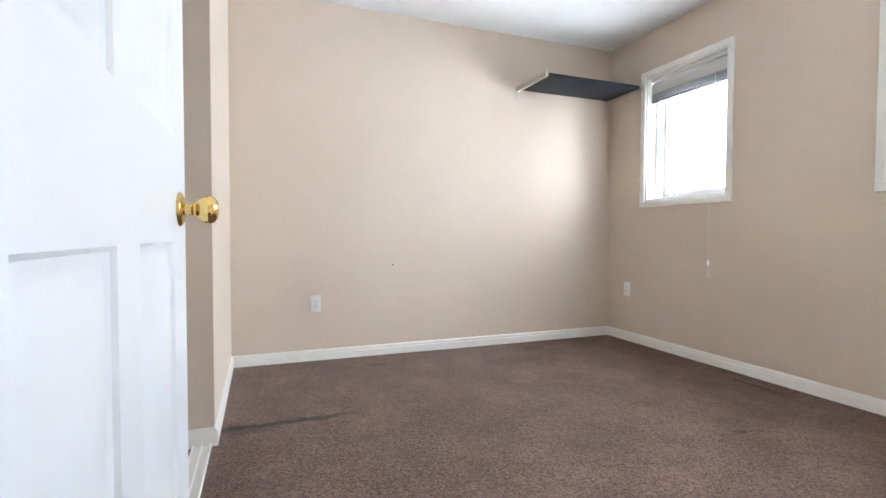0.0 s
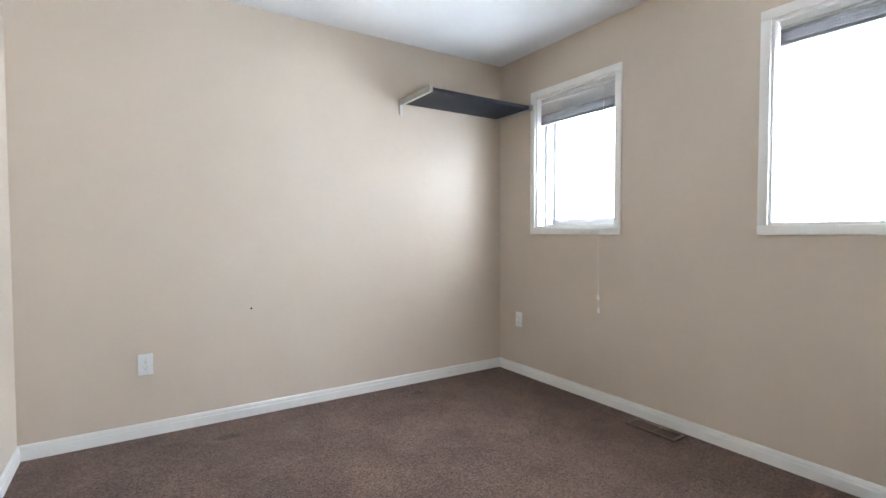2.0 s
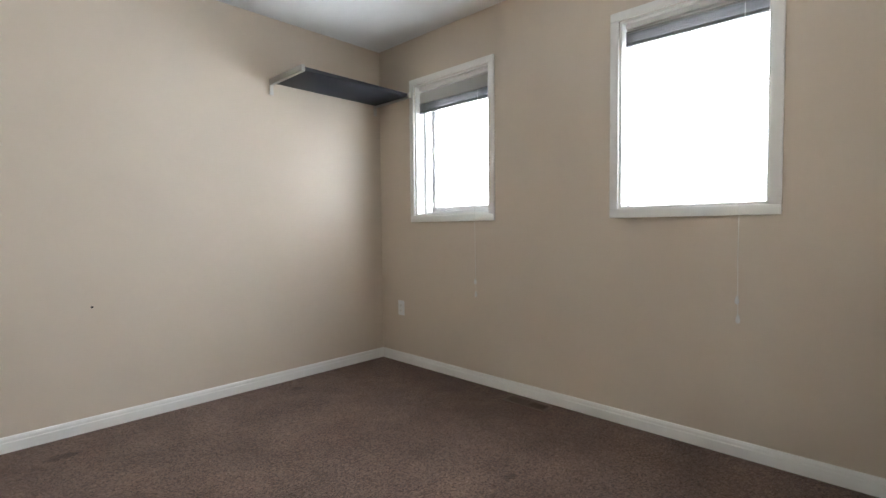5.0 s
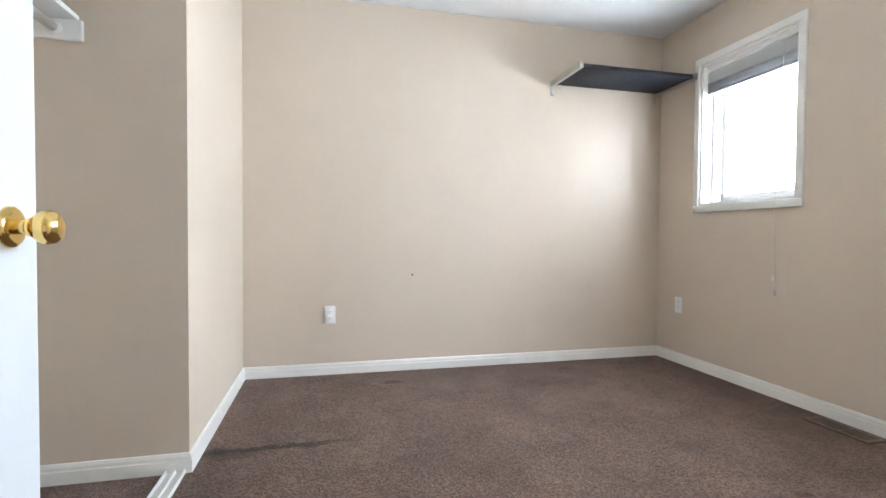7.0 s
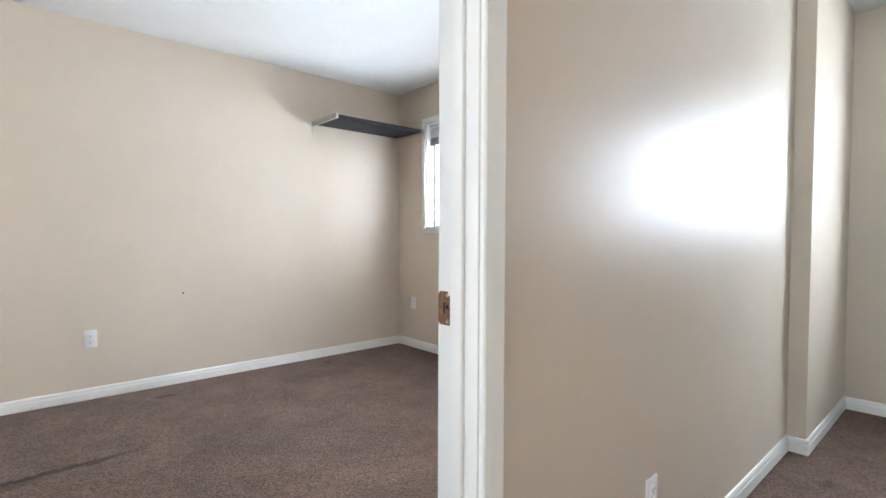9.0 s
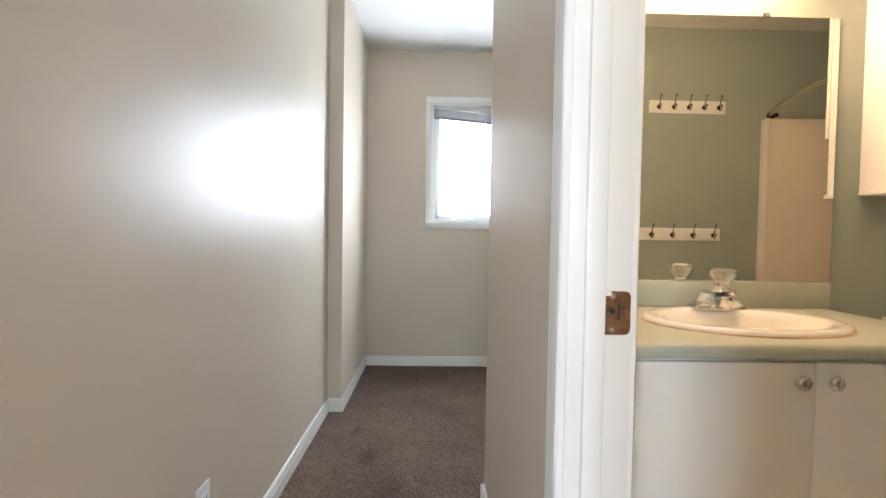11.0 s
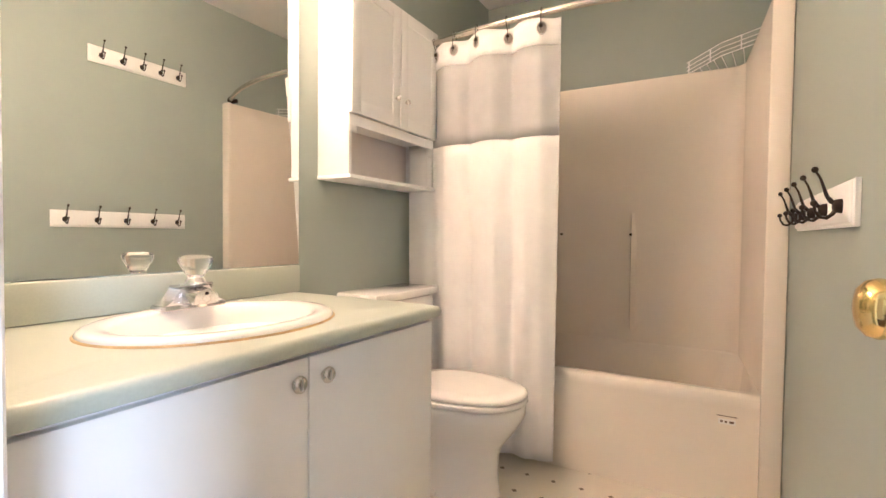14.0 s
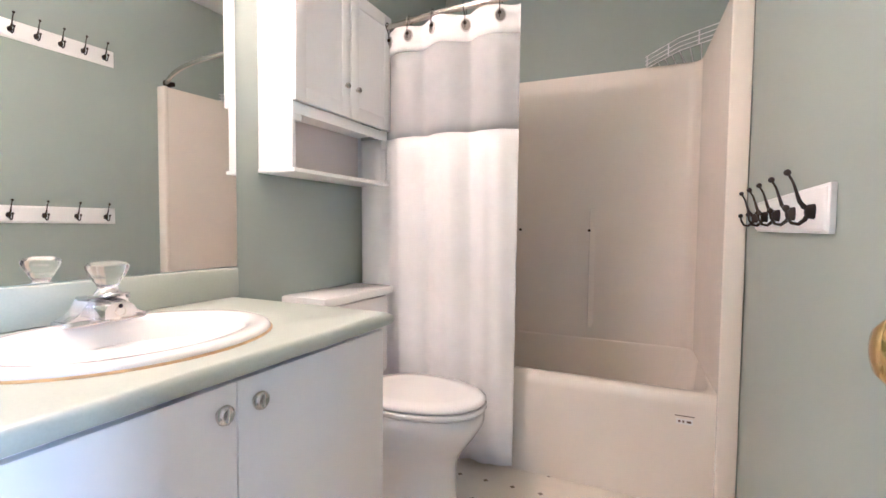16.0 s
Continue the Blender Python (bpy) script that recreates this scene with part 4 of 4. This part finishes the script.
bm = bmesh.new()
loft(bm, [rrect(x0, x1, y0, y1, 0.01, 0.004), rrect(x0, x1, y0, y1, 0.01, 0.378), rrect(x0, x1, y0, y1, 0.012, 0.413), rrect(x0 + 0.006, x1 - 0.006, y0 + 0.006, y1 - 0.008, 0.014, 0.422), rrect(x0 + 0.02, x1 - 0.02, y0 + 0.02, y1 - 0.02, 0.02, 0.426),
          rrect(x0 + 0.06, x1 - 0.06, y0 + 0.066, y1 - 0.055, 0.08, 0.424), rrect(x0 + 0.075, x1 - 0.075, y0 + 0.068, y1 - 0.07, 0.09, 0.413), rrect(x0 + 0.10, x1 - 0.12, y0 + 0.078, y1 - 0.095, 0.12, 0.2), rrect(x0 + 0.14, x1 - 0.2, y0 + 0.095, y1 - 0.12, 0.14, 0.10), rrect(x0 + 0.2, x1 - 0.28, y0 + 0.14, y1 - 0.17, 0.12, 0.085)])
ob = part("tub", bm, ACRYLIC, tub)
smooth(ob, 50)
ST = 1.832
RECESS = TS + 0.075
bm = bmesh.new()
# surround: U-shaped wall of rounded plan
plan_in = [Vector((x0 + 0.05, AY + 0.0, 0))]   # the side walls lean in towards the back
for k in range(7):
    a = radians(180 + 90 * k / 6)
    plan_in.append(Vector((x0 + 0.1 + 0.06 + 0.06 * math.cos(a), RECESS + 0.06 + 0.06 * math.sin(a), 0)))
for k in range(7):
    a = radians(270 + 90 * k / 6)
    plan_in.append(Vector((x1 - 0.1 - 0.06 + 0.06 * math.cos(a), RECESS + 0.06 + 0.06 * math.sin(a), 0)))
plan_in.append(Vector((x1 - 0.05, AY, 0)))
cols = []
for p in plan_in:
    cols.append([bm.verts.new((p.x, p.y, z)) for z in (0.424, 0.6, 1.0, 1.4, ST - 0.012, ST)])
for a, b in zip(cols, cols[1:]):
    for k in range(5):
        bm.faces.new((a[k], b[k], b[k + 1], a[k + 1]))
# ledge on top back to the walls
outer = []
for p in plan_in:
    ox = x0 if p.x < x0 + 0.105 else (x1 if p.x > x1 - 0.105 else p.x)
    oy = AY if p.y > AY - 0.001 else (y0 if p.y < RECESS + 0.055 else p.y)
    outer.append(bm.verts.new((ox, oy, ST + 0.004)))
for i in range(len(cols) - 1):
    bm.faces.new((cols[i][-1], cols[i + 1][-1], outer[i + 1], outer[i]))
ob = part("surround", bm, ACRYLIC, tub, "glossy off-white moulded tub surround")
smooth(ob, 50)
boxes("flange", [(TW + 0.001, TW + 0.068, AY - 0.012, AY + 0.020, 0.004, ST + 0.006)], ACRYLIC, tub, bevel=0.010)
boxes("flange", [(TE - 0.085, TE - 0.001, AY - 0.012, AY + 0.020, 0.422, ST + 0.006)], ACRYLIC, tub, bevel=0.010)
bm = bmesh.new()
loft(bm, [[Vector((x, RECESS + d, z)) for x, d in ((-1.907, -0.004), (-1.882, 0.012 * s), (-1.875, 0.018 * s), (-1.867, -0.004))] for z, s in ((0.484, 0.1), (0.584, 1), (1.008, 1), (1.124, 0.1))])
part("rib", bm, ACRYLIC, tub)
for x in (-1.491, -1.872):
    bm = bmesh.new()
    lathe(bm, [(0, 0.012), (0.007, 0.010), (0.008, 0)], 12, pose(x, RECESS + (0.016 if x < -1.7 else 0), 1.006, -90, 0, 0))
    part("plug", bm, BRONZE, tub, "dark round screw plug")
bm = bmesh.new()
box(bm, -2.352, -2.297, AY - 0.0005, AY + 0.0008, 0.312, 0.332)
lab = part("maker_label", bm, CERAM, tub, "small printed label on the apron")
boxes("print_bar", [(x + lx, x + lx + w, AY, AY + 0.0013, z, z + h) for x, w, z, h in ((-0.005, 0.065, 0.341, 0.003), (0.005, 0.015, 0.318, 0.008), (0.027, 0.007, 0.318, 0.008), (0.040, 0.008, 0.318, 0.008)) for lx in (-2.352,)], VENTM, lab)

# curved rod and curtain
RZ = 1.863


def rod_y(x):
    u = (x - (TE + TW) / 2) / ((TE - TW) / 2)
    return -5.822 - (0.096 if u > 0 else 0.232) * u * u


rd = thing("curtain_rod", (TE + TW) / 2, -6.014, RZ, "curved brushed-nickel shower curtain rod", "curtain rod")
bm = bmesh.new()
tube(bm, [(TW + 0.004 + (TE - TW - 0.008) * k / 40, rod_y(TW + (TE - TW) * k / 40), RZ) for k in range(41)], 0.0125, 14)
part("rod", bm, NICKEL, rd)
for x, s in ((TW, 1), (TE, -1)):
    bm = bmesh.new()
    lathe(bm, [(0.030, 0), (0.030, 0.012), (0.020, 0.022), (0.014, 0.026), (0.014, 0.05)], 20, pose(x + s * 0.001, rod_y(x), RZ, 0, 90 * s, -20 * s))
    part("wall_flange", bm, BRONZE, rd)

cur = thing("shower_curtain", -1.37, -5.904, 0.04, "white shower curtain with a taupe upper band, drawn half back", "shower curtain")


def curtain_point(u, v):
    """u runs from the wall to the free edge, v from the hem up."""
    xt, xb = -1.005 + u * (-1.729 + 1.005), -1.02 + u * (-1.692 + 1.02)
    x = xb + (xt - xb) * v ** 1.5
    yt = rod_y(xt) - 0.004
    yb = -5.904 - 0.034 * u
    y = yb + (yt - yb) * v ** 1.3
    ph = 2 * math.pi * u
    w = 0.017 * math.sin(ph * 3.6 + 0.4 + 0.5 * v) * (0.6 + 0.4 * v) + 0.006 * math.sin(ph * 7.3 + 1.7 + 1.6 * v) * (1 - 0.3 * v) + 0.008 * math.sin(ph * 1.7 + 2 * v)
    return Vector((x + 0.4 * w * math.cos(ph * 3), y + w, 0.043 + v * 1.807 - (0.006 * (1 - math.cos(ph * 3.6 + 0.4)) * v ** 8 if v > 0.8 else 0)))


def curtain_band(name, v0, v1, mat, label, out=0.0):
    bm = bmesh.new()
    nu, nv = 110, max(3, int(36 * (v1 - v0)))
    g = [[bm.verts.new(curtain_point(i / nu, v0 + (v1 - v0) * j / nv) + Vector((0, out, 0))) for j in range(nv + 1)] for i in range(nu + 1)]
    for i in range(nu):
        for j in range(nv):
            bm.faces.new((g[i][j], g[i + 1][j], g[i + 1][j + 1], g[i][j + 1]))
    ob = part(name, bm, mat, cur, label)
    smooth(ob, 180)
    so = ob.modifiers.new("thickness", "SOLIDIFY")
    so.thickness = 0.0010
    return ob


V_BAND0, V_BAND1 = 0.748, 0.943
curtain_band("lower_cloth", 0.0, V_BAND0 + 0.0012, CLOTHW, "white woven lower cloth")
curtain_band("upper_band", V_BAND0, V_BAND1 + 0.001, CLOTHG, "taupe woven band", 0.0015)
curtain_band("header", V_BAND1, 1.0, CLOTHW, "white header with grommets", 0.0030)
# no real opening: a taupe disc carries the shade seen through each grommet
HOLE_SHADE = material("grommet_shade", (0.25, 0.22, 0.19), 0.6)
for u in (0.06, 0.20, 0.355, 0.51, 0.70, 0.915):
    c = curtain_point(u, 0.978) + Vector((0, 0.006, 0))
    q = curtain_point(u + 0.01, 0.978) - curtain_point(u - 0.01, 0.978)
    turn = Matrix.Translation(c) @ Matrix.Rotation(math.atan2(q.y, q.x) + math.pi, 4, "Z") @ pose(0, 0, 0, -90, 0, 0)
    bm = bmesh.new()
    lathe(bm, [(0.0, 0.001), (0.021, 0.001)], 24, turn @ Matrix.Diagonal((0.85, 1.05, 1, 1)))
    gr = part("grommet", bm, HOLE_SHADE, cur, "metal-edged grommet filled by a disc in shade colour")
    bm = bmesh.new()
    lathe(bm, [(0.0205, 0), (0.0205, 0.003), (0.022, 0.0045), (0.0245, 0.003), (0.025, 0)], 24, turn @ Matrix.Diagonal((0.85, 1.05, 1, 1)))
    part("rim", bm, STEEL, gr, "thin metal grommet rim")
    bm = bmesh.new()
    top = Vector((c.x, rod_y(c.x), RZ))
    tube(bm, [c + Vector((0, 0.008, -0.012)), c + Vector((0, 0.014, 0.004)), c + Vector((0, 0.010, 0.03)), top + Vector((0, 0.018, 0.004)), top + Vector((0, 0.008, 0.018)), top + Vector((0, -0.010, 0.016)), top + Vector((0, -0.018, 0.0)), c + Vector((0, -0.012, 0.02))], 0.0017, 8)
    bmesh.ops.create_uvsphere(bm, u_segments=10, v_segments=6, radius=0.0075, matrix=Matrix.Translation(c + Vector((0, 0.010, 0.006))))
    part("hook", bm, BRONZE, gr, "dark bronze curtain hook")

# wire basket on the ledge
bk = thing("wire_basket", -2.34, -6.694, ST + 0.006, "white wire corner basket on the surround ledge", "basket")
A, B, C = Vector((-2.121, TS + 0.03, 0)), Vector((TW + 0.004, -6.434, 0)), Vector((TW + 0.004, TS + 0.03, 0))
for z in (0.008, 0.026, 0.046, 0.068):
    bm = bmesh.new()
    p, q = A + Vector((0, 0, ST + z)), B + Vector((0, 0, ST + z))
    tube(bm, [p, (p + q) / 2 + Vector((0.03, 0.03, 0)), q], 0.0022, 8)
    part("front_wire", bm, VINYL, bk)
for k in range(11):
    f = k / 10
    p = A.lerp(B, f) + Vector((0.03, 0.03, 0)) * (1 - abs(2 * f - 1))
    q = A.lerp(C, min(1, f * 1.0)) if f < 0.99 else C
    bm = bmesh.new()
    tube(bm, [Vector((p.x, p.y, ST + 0.008)), Vector((min(q.x, p.x), TS + 0.03, ST + 0.008))], 0.0018, 6)
    part("floor_wire", bm, VINYL, bk)
for f in (0.03, 0.35, 0.68, 0.97):
    p = A.lerp(B, f) + Vector((0.03, 0.03, 0)) * (1 - abs(2 * f - 1))
    bm = bmesh.new()
    tube(bm, [Vector((p.x, p.y, ST + 0.006)), Vector((p.x, p.y, ST + 0.070))], 0.003, 8)
    part("upright_wire", bm, VINYL, bk)

# hook rails


def hook_rail(y0, y1, z, label):
    r = thing("hook_rail", TW, (y0 + y1) / 2, z, label, "hook rail", group="hook rails on the wall")
    bm = bmesh.new()
    loft(bm, [[Vector((TW + d, p, q)) for p, q in ((y0 + e, z - 0.042 + e), (y1 - e, z - 0.042 + e), (y1 - e, z + 0.042 - e), (y0 + e, z + 0.042 - e))] for d, e in ((0.001, 0), (0.009, 0), (0.011, 0.002), (0.0115, 0.005), (0.0165, 0.009), (0.017, 0.010))])
    part("board", bm, MELA, r, "white board with a moulded edge")
    n = 5
    for k in range(n):
        y = y0 + 0.055 + (y1 - y0 - 0.11) * k / (n - 1)
        bx = TW + 0.017
        bm = bmesh.new()
        lathe(bm, [(0, 0.015), (0.006, 0.014), (0.010, 0.010), (0.0105, 0.006), (0.0112, 0.002), (0.0112, 0)], 18, pose(bx, y, z - 0.004, 0, 90, 0) @ Matrix.Diagonal((1.2, 0.9, 1, 1)))
        pl = part("hook", bm, BRONZE, r, "dark bronze double coat hook")
        bm = bmesh.new()
        up = [(0.006, 0.0), (0.015, 0.004), (0.022, 0.014), (0.027, 0.031), (0.032, 0.047), (0.040, 0.062)]
        tube(bm, [(bx + a, y, z + b) for a, b in up], 0.0032, 10, [1.5, 1.4, 1.1, 0.85, 0.7, 0.65])
        bmesh.ops.create_uvsphere(bm, u_segments=10, v_segments=8, radius=0.006, matrix=Matrix.Translation((bx + 0.041, y, z + 0.064)))
        part("upper_prong", bm, BRONZE, pl)
        bm = bmesh.new()
        lo = [(0.006, -0.004), (0.013, -0.018), (0.022, -0.026), (0.032, -0.024), (0.039, -0.012), (0.041, 0.0)]
        tube(bm, [(bx + a, y, z + b) for a, b in lo], 0.0032, 10, [1.3, 1.2, 1.0, 0.9, 0.8, 0.75])
        bmesh.ops.create_uvsphere(bm, u_segments=10, v_segments=8, radius=0.006, matrix=Matrix.Translation((bx + 0.041, y, z + 0.002)))
        part("lower_prong", bm, BRONZE, pl)
    return r


hook_rail(-5.735, -5.06, 1.056, "white board with five dark bronze coat hooks, lower one")
hook_rail(-5.745, -5.228, 1.912, "white board with five dark bronze coat hooks, high on the wall")

# floor inlay
bm = bmesh.new()
s = 0.011
vs = [bm.verts.new(p) for p in ((s, 0, 0.0048), (0, s, 0.0048), (-s, 0, 0.0048), (0, -s, 0.0048))]
lo = [bm.verts.new((v.co.x, v.co.y, 0.003)) for v in vs]
bm.faces.new(vs)
for k in range(4):
    bm.faces.new((vs[k], lo[k], lo[(k + 1) % 4], vs[(k + 1) % 4]))
first = part("tile_inlay", bm, LINO_DOT, flo, soft=False)
for i in range(14):
    for j in range(15):
        x, y = -1.507 + 0.111 * (i - 9), -5.870 - 0.145 * (j - 13)
        if not (TW + 0.02 < x < VX + 0.6 and AY + 0.02 < y < TN - 0.02) or (x > VX - 0.01 and y > VY0):
            continue
        ob = new("tile_inlay", first.data)
        ob.parent = flo
        ob.matrix_parent_inverse = flo.matrix_world.inverted()
        ob.location = (x, y, 0)
first.location = (-1.507 - 0.333, -6.015, 0)
